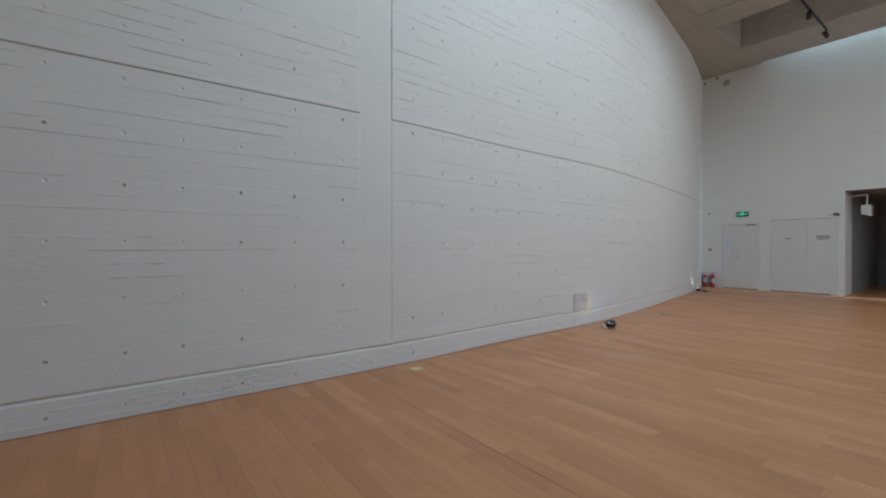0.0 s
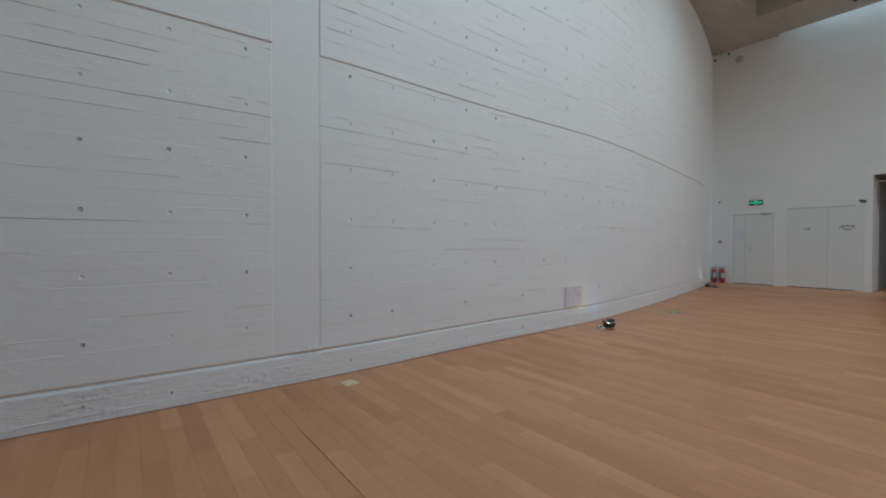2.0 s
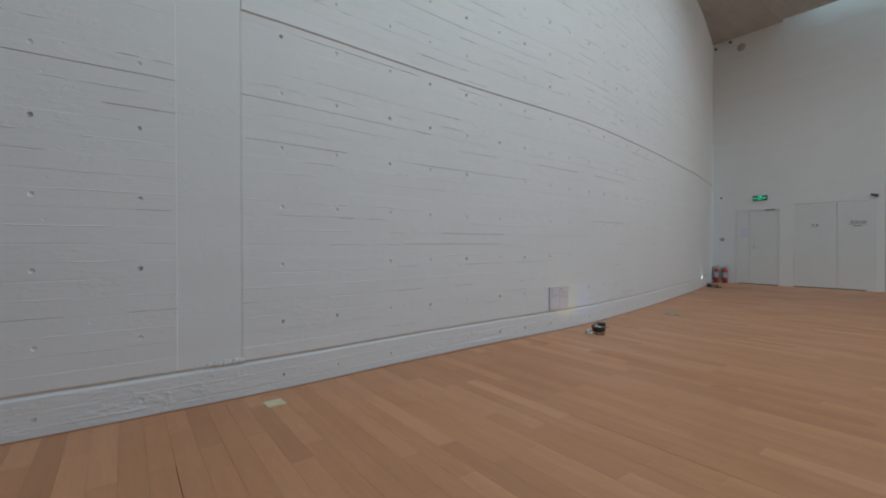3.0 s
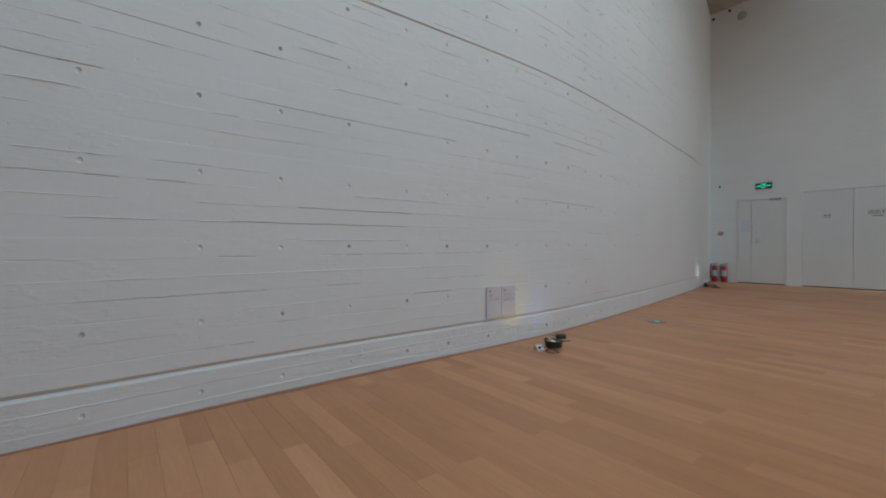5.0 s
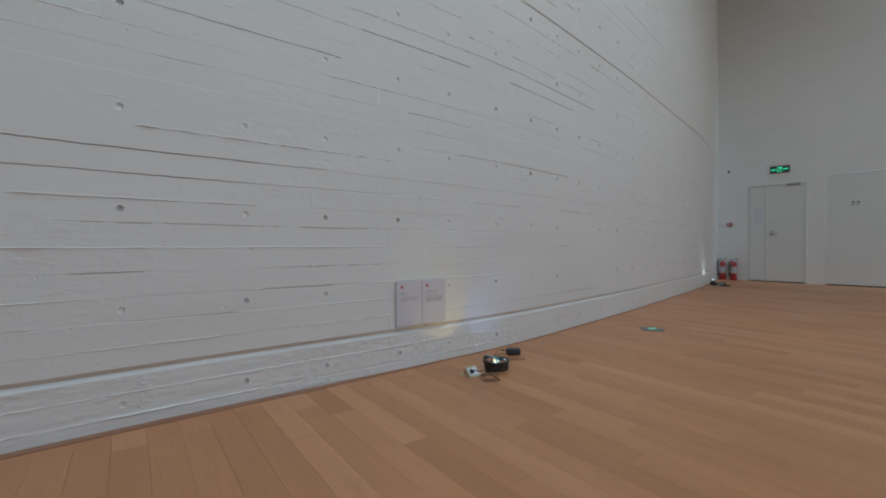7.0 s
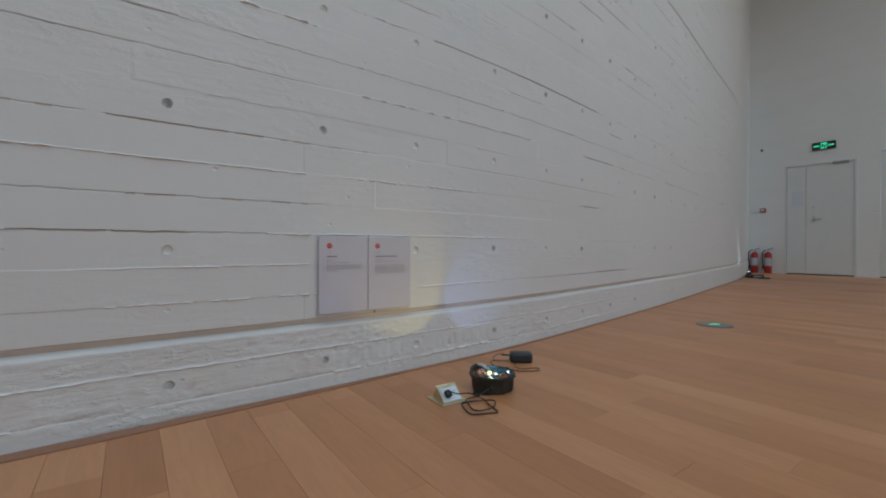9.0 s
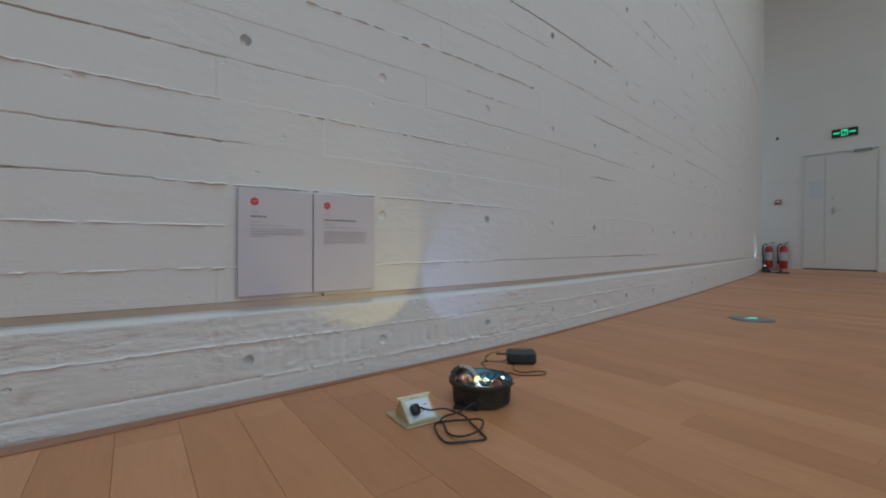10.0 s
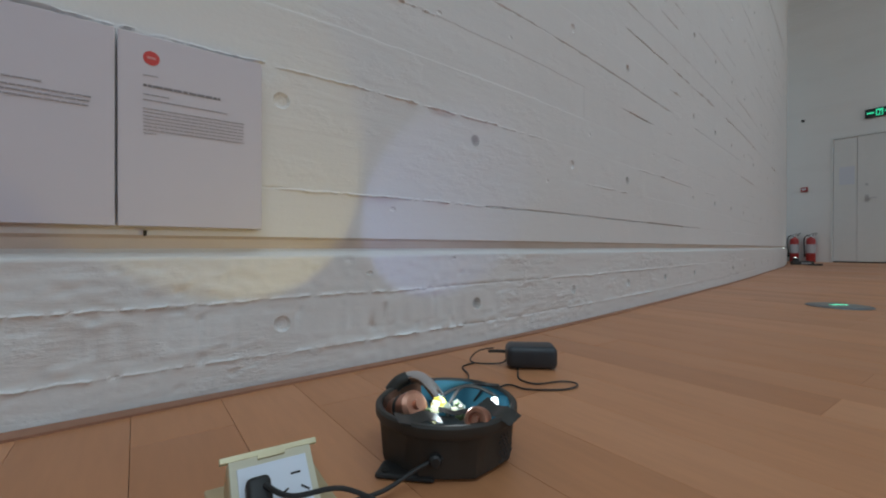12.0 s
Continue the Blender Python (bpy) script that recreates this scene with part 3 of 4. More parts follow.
vent = thing("wall_vent", pose(-5.60, NORTH - 0.004, 6.63, 90, 0, 0) @ Matrix.Scale(0.68, 4), "round grey vent cover high on the white wall", "vent")
part("rim", lathe([(0.0, 0.018), (0.13, 0.018), (0.15, 0.012), (0.155, 0.0), (0, 0.0)], 28), RAW, vent, smooth=40)
part("cone", lathe([(0.0, 0.06), (0.07, 0.055), (0.09, 0.0185), (0, 0.0185)], 28), RAW, vent, smooth=40)
for x, z in ((-6.24, 6.80), (-5.87, 6.87)):
    fx = thing("wall_fixing", pose(x, NORTH - 0.004, z, 90, 0, 0), "small dark fixing high on the white wall", "fixing")
    part("cap", lathe([(0.0, 0.03), (0.03, 0.028), (0.035, 0.0), (0, 0)], 14), BLACK, fx, smooth=40)
cctv = thing("security_camera", pose(-2.90, NORTH - 0.002, 2.235) @ Matrix.Scale(1.05, 4), "small dark security camera on the white wall", "security camera")
part("base", lathe([(0, 0.0), (0.03, 0), (0.028, 0.018), (0, 0.02)], 16, pose(0, 0, 0, 90, 0, 0)), BLACK, cctv)
cbm = lathe([(0, -0.07), (0.024, -0.07), (0.026, -0.06), (0.026, 0.05), (0, 0.052)], 16, pose(-0.02, -0.06, 0.0, 80, 0, -50))
part("barrel", cbm, BLACK, cctv, smooth=40)


# ---- fire extinguishers ----
def extinguisher(x, y, turn):
    e = thing("fire_extinguisher", pose(x, y, 0, 0, 0, turn), "red fire extinguisher with pale label on the floor by the wall", "fire extinguisher", "extinguishers by the door")
    part("cylinder", lathe([(0, 0.004), (0.058, 0.0), (0.064, 0.012), (0.064, 0.355), (0.058, 0.385), (0.038, 0.408), (0.020, 0.416), (0.018, 0.428), (0, 0.43)], 28), RED, e, smooth=45)
    lm = lathe([(0.0648, 0.15), (0.0652, 0.151), (0.0652, 0.30), (0.0648, 0.301)], 28)
    for f in [f for f in lm.faces if f.calc_center_median().y > 0.015]:
        lm.faces.remove(f)
    part("label_band", lm, mat("label_paper", 0.6, 0, (0.42, 0.40, 0.42)), e, "pale printed label")
    vb = lathe([(0, 0.428), (0.02, 0.428), (0.02, 0.455), (0.012, 0.468), (0, 0.47)], 16)
    part("valve", vb, STEEL, e, smooth=40)
    tb = box(-0.012, 0.10, -0.011, 0.011, 0.466, 0.474, 0.002)
    box(-0.012, 0.075, -0.011, 0.011, 0.440, 0.447, 0.002, 1, tb)
    bmesh.ops.rotate(tb, verts=tb.verts[:], cent=(0, 0, 0.455), matrix=Matrix.Rotation(radians(-14), 3, "Y"))
    part("lever", tb, BLACK, e, "dark squeeze lever")
    part("hose", tube([(-0.015, 0, 0.447), (-0.06, 0, 0.45), (-0.092, -0.01, 0.40), (-0.09, -0.02, 0.28), (-0.078, -0.025, 0.17)], 0.009), BLACK, e, "black rubber hose")
    part("nozzle", lathe([(0.009, 0), (0.014, -0.05), (0.016, -0.09), (0, -0.09)], 14, pose(-0.078, -0.025, 0.175)), BLACK, e, "black nozzle")
    return e


ext = extinguisher(-6.17, 14.93, 8)
copy_thing(ext, pose(-5.945, 14.93, 0, 0, 0, -14))


# ---- the boards with writing ----
def info_board(s_mid, seed, label):
    p, n = wall_pose(s_mid)
    ang = math.degrees(math.atan2(n.y, n.x))
    b = thing("info_board", pose(p.x + n.x * 0.0125, p.y + n.y * 0.0125, 0.4135, 0, 0, ang + 90), label, "sign board", "boards low on the wall")
    part("panel", box(-0.0980, 0.0980, -0.005, 0.006, -0.1405, 0.1405, 0.0008, 1), BOARD, b)
    logo = part("logo", lathe([(0.0, 0.0), (0.0103, 0.0), (0.0103, 0.0006), (0, 0.0006)], 24, pose(-0.058, -0.0051, 0.108, 90, 0, 0)), INKRED, b, "round red mark")
    part("logo_bar", box(-0.0635, -0.0525, -0.0066, -0.0059, 0.1065, 0.1098), INKPINK, logo, "paler strokes inside the mark")
    rnd = random.Random(seed)

    def bar(xa, xb, z, h, name="writing_bar", ink=INKPALE):
        line, x = bmesh.new(), xa
        while x < xb - 0.002:
            w = min(rnd.uniform(0.004, 0.014), xb - x)
            box(x, x + w, -0.0060, -0.0052, z - h * 0.36, z + h * 0.36, 0, 1, line)
            x += w + 0.0012
        part(name, line, ink, b, "line of grey writing")
    bar(-0.068, -0.05, 0.082, 0.0016)
    if seed == 1:
        bar(-0.068, -0.026, 0.069, 0.0062, ink=INK)
        bar(-0.068, -0.044, 0.055, 0.0026)
        bar(-0.068, 0.022, 0.046, 0.002)
        for k in range(3):
            bar(-0.068, 0.072, 0.036 - 0.0062 * k, 0.0026)
        bar(-0.068, -0.03, 0.0168, 0.0026)
    else:
        bar(-0.068, 0.034, 0.067, 0.0050, ink=INK)
        bar(-0.068, -0.036, 0.054, 0.0020)
        bar(-0.068, 0.045, 0.046, 0.0016)
        for k in range(7):
            bar(-0.068, 0.071 - rnd.uniform(0, 0.003), 0.033 - 0.0052 * k, 0.0018)
        bar(-0.068, -0.052, -0.0034, 0.0018)
    return b


info_board(5.493, 1, "white foam information board with red mark and grey writing")
info_board(5.692, 2, "white foam information board with red mark and longer title")
nail = thing("wall_nail", Matrix.Translation(wall_pose(5.627)[0] + Vector((0.006, 0, 0.263))), "tiny dark nail below the board", "nail")
part("head", lathe([(0, -0.004), (0.0022, -0.004), (0.0025, 0.004), (0, 0.005)], 10), BLACK, nail)

# ---- floor plates ----
disc = thing("floor_exit_marker", pose(-4.165, 7.975, 0), "round steel floor marker with a glowing green arrow", "floor light")
part("rim", lathe([(0, 0.001), (0.108, 0.001), (0.106, 0.0045), (0.096, 0.0055), (0, 0.0055)], 40), mat("dull_steel", 0.5, 0.8, (0.22, 0.23, 0.24)), disc, smooth=30)
part("glass", lathe([(0, 0.0056), (0.095, 0.0056), (0.093, 0.0068), (0, 0.0070)], 40), speckled("grey_marker_glass", (0.10, 0.115, 0.115), (0.14, 0.155, 0.15), 40, 0.3, 0, 0.0001), disc, "dark glass disc")
gb = bmesh.new()
for pts in (((-0.055, -0.012), (0.02, -0.012), (0.02, 0.012), (-0.055, 0.012)), ((0.012, -0.034), (0.062, 0.0), (0.012, 0.034), (0.030, 0.0))):
    lo = [gb.verts.new((x, y, 0.0071)) for x, y in pts]
    hi = [gb.verts.new((x, y, 0.0086)) for x, y in pts]
    gb.faces.new(hi)
    for k in range(4):
        gb.faces.new((lo[k], lo[(k + 1) % 4], hi[(k + 1) % 4], hi[k]))
gb.transform(Matrix.Diagonal((0.68, 0.68, 1, 1)))
ar = part("arrow", gb, ARROW, disc, "glowing green arrow")
ar.rotation_euler = (0, 0, radians(60))

plate = thing("floor_socket_cover", pose(-4.0, 1.945, 0, 0, 0, 4), "small closed brass floor socket cover", "floor socket")
PALE = speckled("pale_brass", (0.66, 0.56, 0.34), (0.78, 0.70, 0.48), 40, 0.45, 0.2, 0.0002)
part("plate", box(-0.062, 0.062, -0.062, 0.062, 0.0005, 0.005, 0.002), PALE, plate)
part("lid", box(-0.042, 0.042, -0.042, 0.042, 0.0052, 0.0075, 0.001), PALE, plate, "square brass lid")

# ---- the open floor socket with its plug ----
fs = thing("floor_socket", pose(-4.104, 5.720, 0, 0, 0, -3) @ Matrix.Scale(1.02, 4), "open brass pop-up floor socket with a white face", "floor socket")
CREAM = speckled("cream_plastic", (0.60, 0.55, 0.40), (0.66, 0.62, 0.48), 30, 0.45, 0, 0.0001)
FACE = mat("white_socket_face", 0.4, 0, (0.72, 0.76, 0.84))
part("base_plate", box(-0.052, 0.052, -0.052, 0.052, 0.0005, 0.004, 0.0015), BRASS, fs)
wb = bmesh.new()
prof = ((-0.036, 0.004), (0.034, 0.004), (-0.008, 0.041), (-0.013, 0.041))
a = [wb.verts.new((x, -0.037, z)) for x, z in prof]
b = [wb.verts.new((x, 0.037, z)) for x, z in prof]
wb.faces.new(a)
wb.faces.new(b[::-1])
for k in range(4):
    wb.faces.new((a[k], b[k], b[(k + 1) % 4], a[(k + 1) % 4]))
bmesh.ops.recalc_face_normals(wb, faces=wb.faces[:])
bmesh.ops.bevel(wb, geom=wb.edges[:], offset=0.0012, segments=1, affect="EDGES")
part("tilting_block", wb, BRASS, fs)
SL = pose(0.0135, 0, 0.0230, 0, math.degrees(math.atan2(0.037, 0.042)), 0)   # frame on the sloping face: x runs down it, z out of it
fb = box(-0.031, 0.030, -0.036, 0.036, 0.0003, 0.0025, 0.0008)
fb.transform(SL)
part("cream_frame", fb, CREAM, fs, "cream frame")
fb = box(-0.022, 0.027, -0.030, 0.030, 0.0026, 0.0042, 0.0008)
fb.transform(SL)
socket_face = part("socket_face", fb, FACE, fs, "bluish white socket face")
fb = box(-0.036, -0.030, -0.043, 0.043, -0.001, 0.003, 0.0008)
fb.transform(SL)
part("lid_lip", fb, BRASS, fs)
fb = box(-0.0305, -0.0265, -0.012, 0.012, 0.002, 0.0046, 0.0006)
fb.transform(SL)
part("catch", fb, BRASS, fs, "small dark catch")
for cx, cy, rot in ((-0.006, 0.018, 0), (0.008, 0.006, 28), (0.009, 0.024, -38)):
    fb = box(-0.0009, 0.0009, -0.0042, 0.0042, 0.0043, 0.0047)
    fb.transform(SL @ pose(cx, cy, 0, 0, 0, rot))
    part("slot", fb, DARKGAP, socket_face)
plug = thing("power_plug", fs.matrix_world.copy(), "black power plug with cord lying in loops on the floor", "power cable")
pb = box(-0.006, 0.018, -0.026, -0.006, 0.0045, 0.022, 0.005, 3)
pb.transform(SL)
part("plug_body", pb, BLACK, plug, smooth=50)
inv = plug.matrix_world.inverted()
W = [(-4.072, 5.706, 0.038), (-4.048, 5.722, 0.034), (-4.045, 5.765, 0.028), (-4.015, 5.795, 0.014), (-3.985, 5.795, 0.006), (-3.935, 5.782, 0.004), (-3.914, 5.772, 0.004), (-3.925, 5.74, 0.004), (-3.945, 5.700, 0.004),
     (-3.965, 5.697, 0.004), (-4.000, 5.708, 0.004), (-4.035, 5.728, 0.004), (-4.033, 5.755, 0.005), (-4.000, 5.786, 0.012), (-3.985, 5.815, 0.012), (-3.966, 5.812, 0.011), (-3.94, 5.775, 0.011), (-3.945, 5.735, 0.008), (-3.975, 5.722, 0.006),
     (-4.02, 5.742, 0.006), (-4.045, 5.752, 0.006), (-4.055, 5.775, 0.006), (-4.050, 5.81, 0.009), (-4.046, 5.85, 0.022), (-4.040, 5.872, 0.026)]
part("cord", tube([inv @ Vector(p) for p in W], 0.0023, 8, 6), BLACK, plug, "black cord")

# ---- the bowl-like sound and light device ----
PX, PY = -4.096, 5.917
DEV = pose(PX, PY, 0, 0, 0, math.degrees(math.atan2(0.815, 0.58)))   # x to the side, y away from the socket
COPPER = speckled("copper", (0.50, 0.24, 0.16), (0.62, 0.33, 0.24), 60, 0.35, 0.8, 0.0002)
BLUEIN = speckled("blue_sheen_lining", (0.08, 0.30, 0.44), (0.13, 0.42, 0.60), 14, 0.25, 0.5, 0.0004)
TAPE = speckled("black_tape", (0.020, 0.020, 0.018), (0.035, 0.034, 0.030), 30, 0.35, 0, 0.0006)
CHROME = mat("chrome_tube", 0.16, 1.0, (0.62, 0.63, 0.64))
CRYSTAL = mat("crystal", 0.08, 0.0, (0.85, 0.95, 0.9), (0.95, 1.0, 0.62), 0.9)
YELLOW = mat("yellow_lamp", 0.3, 0, (0.8, 0.8, 0.1), (1.0, 0.95, 0.10), 1.0)
FOIL = speckled("crumpled_foil", (0.42, 0.44, 0.40), (0.72, 0.74, 0.66), 90, 0.35, 0.9, 0.0006)
GLINT = mat("tinted_glass_bits", 0.12, 0.0, (0.30, 0.42, 0.22))
LED = mat("white_lamp", 0.3, 0, (0.9, 0.95, 1.0), (0.85, 0.95, 1.0), 4.0)
dev = thing("light_and_sound_device", DEV, "round black plastic housing with taped lamps, motors and lenses inside", "art device")
hb = bmesh.new()
SEG = 48


def octo(i):
    a = 2 * math.pi * i / SEG
    k = 1 / max(abs(math.cos(((a + math.pi / 8) % (math.pi / 4)) - math.pi / 8)), 0.5)
    return 1 + 0.9 * (k * 0.965 - 1)


rings = []
for r, z in ((0.068, 0.002), (0.073, 0.004), (0.0745, 0.010), (0.0775, 0.045), (0.081, 0.048), (0.0835, 0.052), (0.0835, 0.060), (0.0815, 0.0625), (0.0775, 0.0625), (0.0755, 0.060), (0.072, 0.012), (0.066, 0.008)):
    rings.append([hb.verts.new((r * (octo(i) if z < 0.047 and r > 0.0725 else 1) * math.cos(2 * math.pi * i / SEG), r * (octo(i) if z < 0.047 and r > 0.0725 else 1) * math.sin(2 * math.pi * i / SEG), z)) for i in range(SEG)])
for p, q in zip(rings, rings[1:]):
    for i in range(SEG):
        hb.faces.new((p[i], p[(i + 1) % SEG], q[(i + 1) % SEG], q[i]))
hb.faces.new(rings[0][::-1])
hb.faces.new(rings[-1])
bmesh.ops.recalc_face_normals(hb, faces=hb.faces[:])
part("housing", hb, speckled("worn_dark_plastic", (0.026, 0.024, 0.021), (0.042, 0.039, 0.034), 50, 0.55, 0, 0.0003), dev, smooth=35)
lin = lathe([(0.0748, 0.0605), (0.0712, 0.014), (0.0705, 0.014), (0.074, 0.0605)], 40)
for f in [f for f in lin.faces if f.calc_center_median().y < -0.012]:
    lin.faces.remove(f)
brown = lin.copy()
for f in [f for f in lin.faces if f.calc_center_median().x < -0.034]:
    lin.faces.remove(f)
for f in [f for f in brown.faces if f.calc_center_median().x >= -0.034]:
    brown.faces.remove(f)
part("lining", lin, BLUEIN, dev, "glossy blue inner lining", smooth=40)
part("lining", brown, speckled("brown_lining", (0.16, 0.07, 0.04), (0.26, 0.12, 0.07), 30, 0.4, 0.3, 0.0003), dev, "brown inner lining", smooth=40)
tb = box(-0.064, 0.000, -0.077, -0.045, 0.0008, 0.0065, 0.003, 2)
tb.transform(pose(0, 0, 0, 0, 0, -10))
flange = part("mounting_flange", tb, BLACK, dev, "black mounting flange with screw holes")
for x in (-0.054, -0.012):
    part("screw_hole", lathe([(0.0, 0.0075), (0.0022, 0.0075), (0.0042, 0.0078), (0.0042, 0.0066), (0, 0.0066)], 12, pose(0, 0, 0, 0, 0, -10) @ pose(x, -0.069, 0)), DARKGAP, flange)
gr = bmesh.new()
for i in range(6):
    for j in range(6):
        a = radians(-42 + i * 5.2 + (j % 2) * 2.6)
        p = pose(0.0765 * math.cos(a), 0.0765 * math.sin(a), 0.012 + j * 0.0052, 0, 90, math.degrees(a))
        lathe([(0.0, 0.0012), (0.0012, 0.0012), (0.0018, 0.0), (0, 0)], 8, p, gr)
part("grille", gr, GREYP, dev, "small perforated grille")
part("cable_gland", lathe([(0.007, -0.004), (0.0065, 0.004), (0.0045, 0.006), (0, 0.006)], 14, pose(-0.012, -0.076, 0.026, 90, 0, 0)), BLACK, dev)
# contents
motor = part("motor", lathe([(0, -0.017), (0.012, -0.017), (0.0135, -0.015), (0.0135, -0.004), (0.0125, -0.003), (0.0125, 0.001), (0.0135, 0.002), (0.0135, 0.014), (0.010, 0.017), (0.004, 0.017), (0.004, 0.022), (0, 0.022)], 24,
     pose(-0.047, -0.006, 0.052, 62, 0, 40) @ Matrix.Scale(1.3, 4)), COPPER, dev, "copper-coloured small motor", smooth=35)
part("motor_band", lathe([(0.0137, -0.002), (0.0142, -0.002), (0.0142, 0.003), (0.0137, 0.003)], 24, pose(-0.047, -0.006, 0.052, 62, 0, 40) @ Matrix.Scale(1.3, 4)), BLACK, motor)
bent_tube = part("bent_tube", tube([(-0.066, 0.046, 0.060), (-0.050, 0.050, 0.072), (-0.030, 0.040, 0.073), (-0.012, 0.018, 0.062), (-0.004, 0.004, 0.050)], 0.0075, 12), CHROME, dev, "silver bent tube", smooth=60)
part("tube_wrap", tube([(-0.072, 0.044, 0.055), (-0.062, 0.048, 0.066), (-0.050, 0.050, 0.0715)], 0.0092, 12), TAPE, bent_tube, "black tape round the tube", smooth=60)
part("yellow_lens", lathe([(0, 0.010), (0.006, 0.008), (0.0095, 0.002), (0.008, -0.006), (0, -0.008)], 20, pose(-0.009, 0.004, 0.053)), YELLOW, dev, "lit yellow lens", smooth=60)
rnd = random.Random(5)
for k in range(14):
    cbm = bmesh.new()
    bmesh.ops.create_icosphere(cbm, subdivisions=1, radius=rnd.uniform(0.0035, 0.0075))
    for v in cbm.verts:
        v.co *= rnd.uniform(0.7, 1.25)
    cbm.transform(pose(-0.012 + rnd.uniform(-0.012, 0.032), -0.016 + rnd.uniform(-0.012, 0.016), 0.052 + rnd.uniform(-0.004, 0.008)))
    part("crystal", cbm, CRYSTAL if k % 4 == 0 else FOIL if k % 2 else GLINT, dev, "faceted shining crystal")
kb = lathe([(0, -0.008), (0.0125, -0.008), (0.0135, -0.006), (0.0135, 0.006), (0.0115, 0.009), (0.008, 0.009), (0.007, 0.004), (0.0035, 0.004), (0.003, 0.010), (0, 0.010)], 24, pose(0.033, -0.058, 0.060, 68, 0, -25))
part("pulley", kb, COPPER, dev, "brown metal pulley", smooth=35)
part("led", lathe([(0, 0.006), (0.004, 0.004), (0.005, -0.004), (0, -0.004)], 12, pose(0.058, 0.004, 0.057)), LED, dev, "small white lamp")
for x0, y0, ang, L, wd in ((-0.030, -0.062, 24, 0.050, 0.018), (0.056, -0.044, -44, 0.044, 0.022), (0.016, -0.046, 8, 0.05, 0.008)):
    tbm = bmesh.new()
    bmesh.ops.create_grid(tbm, x_segments=8, y_segments=3, size=0.5)
    for v in tbm.verts:
        v.co = Vector((v.co.x * L, v.co.y * wd, 0.002 * math.sin(v.co.x * 9) - 0.006 * v.co.x))
    ex = bmesh.ops.extrude_face_region(tbm, geom=tbm.faces[:])
    for v in ex["geom"]:
        if isinstance(v, bmesh.types.BMVert):
            v.co.z += 0.0006
    bmesh.ops.recalc_face_normals(tbm, faces=tbm.faces[:])
    tbm.transform(pose(x0, y0, 0.0635, 14, 0, ang))
    part("tape", tbm, TAPE, dev, "crumpled black tape", smooth=60)
for pts in (((0.0, 0.0, 0.05), (0.02, 0.03, 0.066), (0.045, 0.03, 0.064), (0.062, 0.01, 0.06)), ((-0.02, 0.02, 0.05), (0.01, 0.04, 0.06), (0.04, 0.045, 0.064), (0.068, 0.036, 0.066))):
    part("inner_wire", tube(pts, 0.0022, 6), BLACK, dev)


def spot(name, where, aim, watts, colour, degrees, blend=0.35, size=0.004):
    d = bpy.data.lights.new(name, "SPOT")
    d.energy, d.color, d.spot_size, d.spot_blend, d.shadow_soft_size = watts, colour, radians(degrees), blend, size
    ob = new(name, d)
    ob.matrix_world = look(where, aim)
    return ob


spot("yellow_beam", (-4.10, 5.915, 0.13), (-4.476, 5.755, 0.383), 1.2, (1.0, 0.82, 0.26), 60, 0.22)
spot("blue_beam", (-4.095, 5.935, 0.13), (-4.502, 6.18, 0.315), 1.7, (0.32, 0.46, 1.0), 46, 0.28)
gl = bpy.data.lights.new("device_lamp", "POINT")
gl.energy, gl.color, gl.shadow_soft_size = 0.12, (0.80, 0.95, 1.0), 0.004
lamp = new("device_lamp", gl)
lamp.matrix_world = DEV @ pose(0.010, 0.004, 0.072)

# ---- adaptor with its wires ----
adp = thing("power_adaptor", pose(-4.290, 6.272, 0, 0, 0, 50), "dark grey rounded power adaptor with thin black wires on the floor", "power adaptor")
part("body", box(-0.050, 0.050, -0.033, 0.033, 0.001, 0.045, 0.012, 4), GREYP, adp, smooth=40)
part("strain_relief", tube([(-0.05, 0.012, 0.026), (-0.065, 0.014, 0.026), (-0.085, 0.02, 0.024)], 0.0032, 8), BLACK, adp)
inv = adp.matrix_world.inverted()
for W in ([(-4.375, 6.248, 0.024), (-4.395, 6.225, 0.018), (-4.400, 6.205, 0.004), (-4.37, 6.19, 0.002), (-4.33, 6.225, 0.004), (-4.33, 6.245, 0.012)],
          [(-4.37, 6.19, 0.002), (-4.36, 6.15, 0.002), (-4.31, 6.125, 0.002), (-4.26, 6.08, 0.003)],
          [(-4.315, 6.262, 0.010), (-4.27, 6.215, 0.002), (-4.235, 6.185, 0.002), (-4.20, 6.19, 0.002), (-4.185, 6.235, 0.002), (-4.165, 6.25, 0.002), (-4.15, 6.235, 0.002), (-4.155, 6.20, 0.002), (-4.19, 6.155, 0.002), (-4.225, 6.14, 0.003), (-4.20, 6.06, 0.004), (-4.135, 5.99, 0.03), (-4.11, 5.985, 0.055)]):
    part("wire", tube([inv @ Vector(p) for p in W], 0.0016, 6, 6), BLACK, adp)

# ---- the second device by the corner ----
d2 = thing("small_light_device", pose(-5.62, 13.30, 0, 0, 0, 30), "low black lighting device on the floor near the corner", "art device")
part("body", box(-0.15, 0.10, -0.05, 0.05, 0.001, 0.055, 0.01), BLACK, d2)
part("lamp_head", lathe([(0, 0.0), (0.035, 0.0), (0.038, 0.03), (0.03, 0.05), (0, 0.05)], 18, pose(-0.10, 0.0, 0.052)), BLACK, d2, smooth=40)
part("side_block", box(-0.05, 0.06, -0.058, -0.048, 0.012, 0.036, 0.003), STEEL, d2, "pale metal strip")
part("lens", lathe([(0, 0.004), (0.018, 0.003), (0.02, 0), (0, 0)], 16, pose(-0.10, 0.0, 0.1022)), LED, d2, "small lit lens")
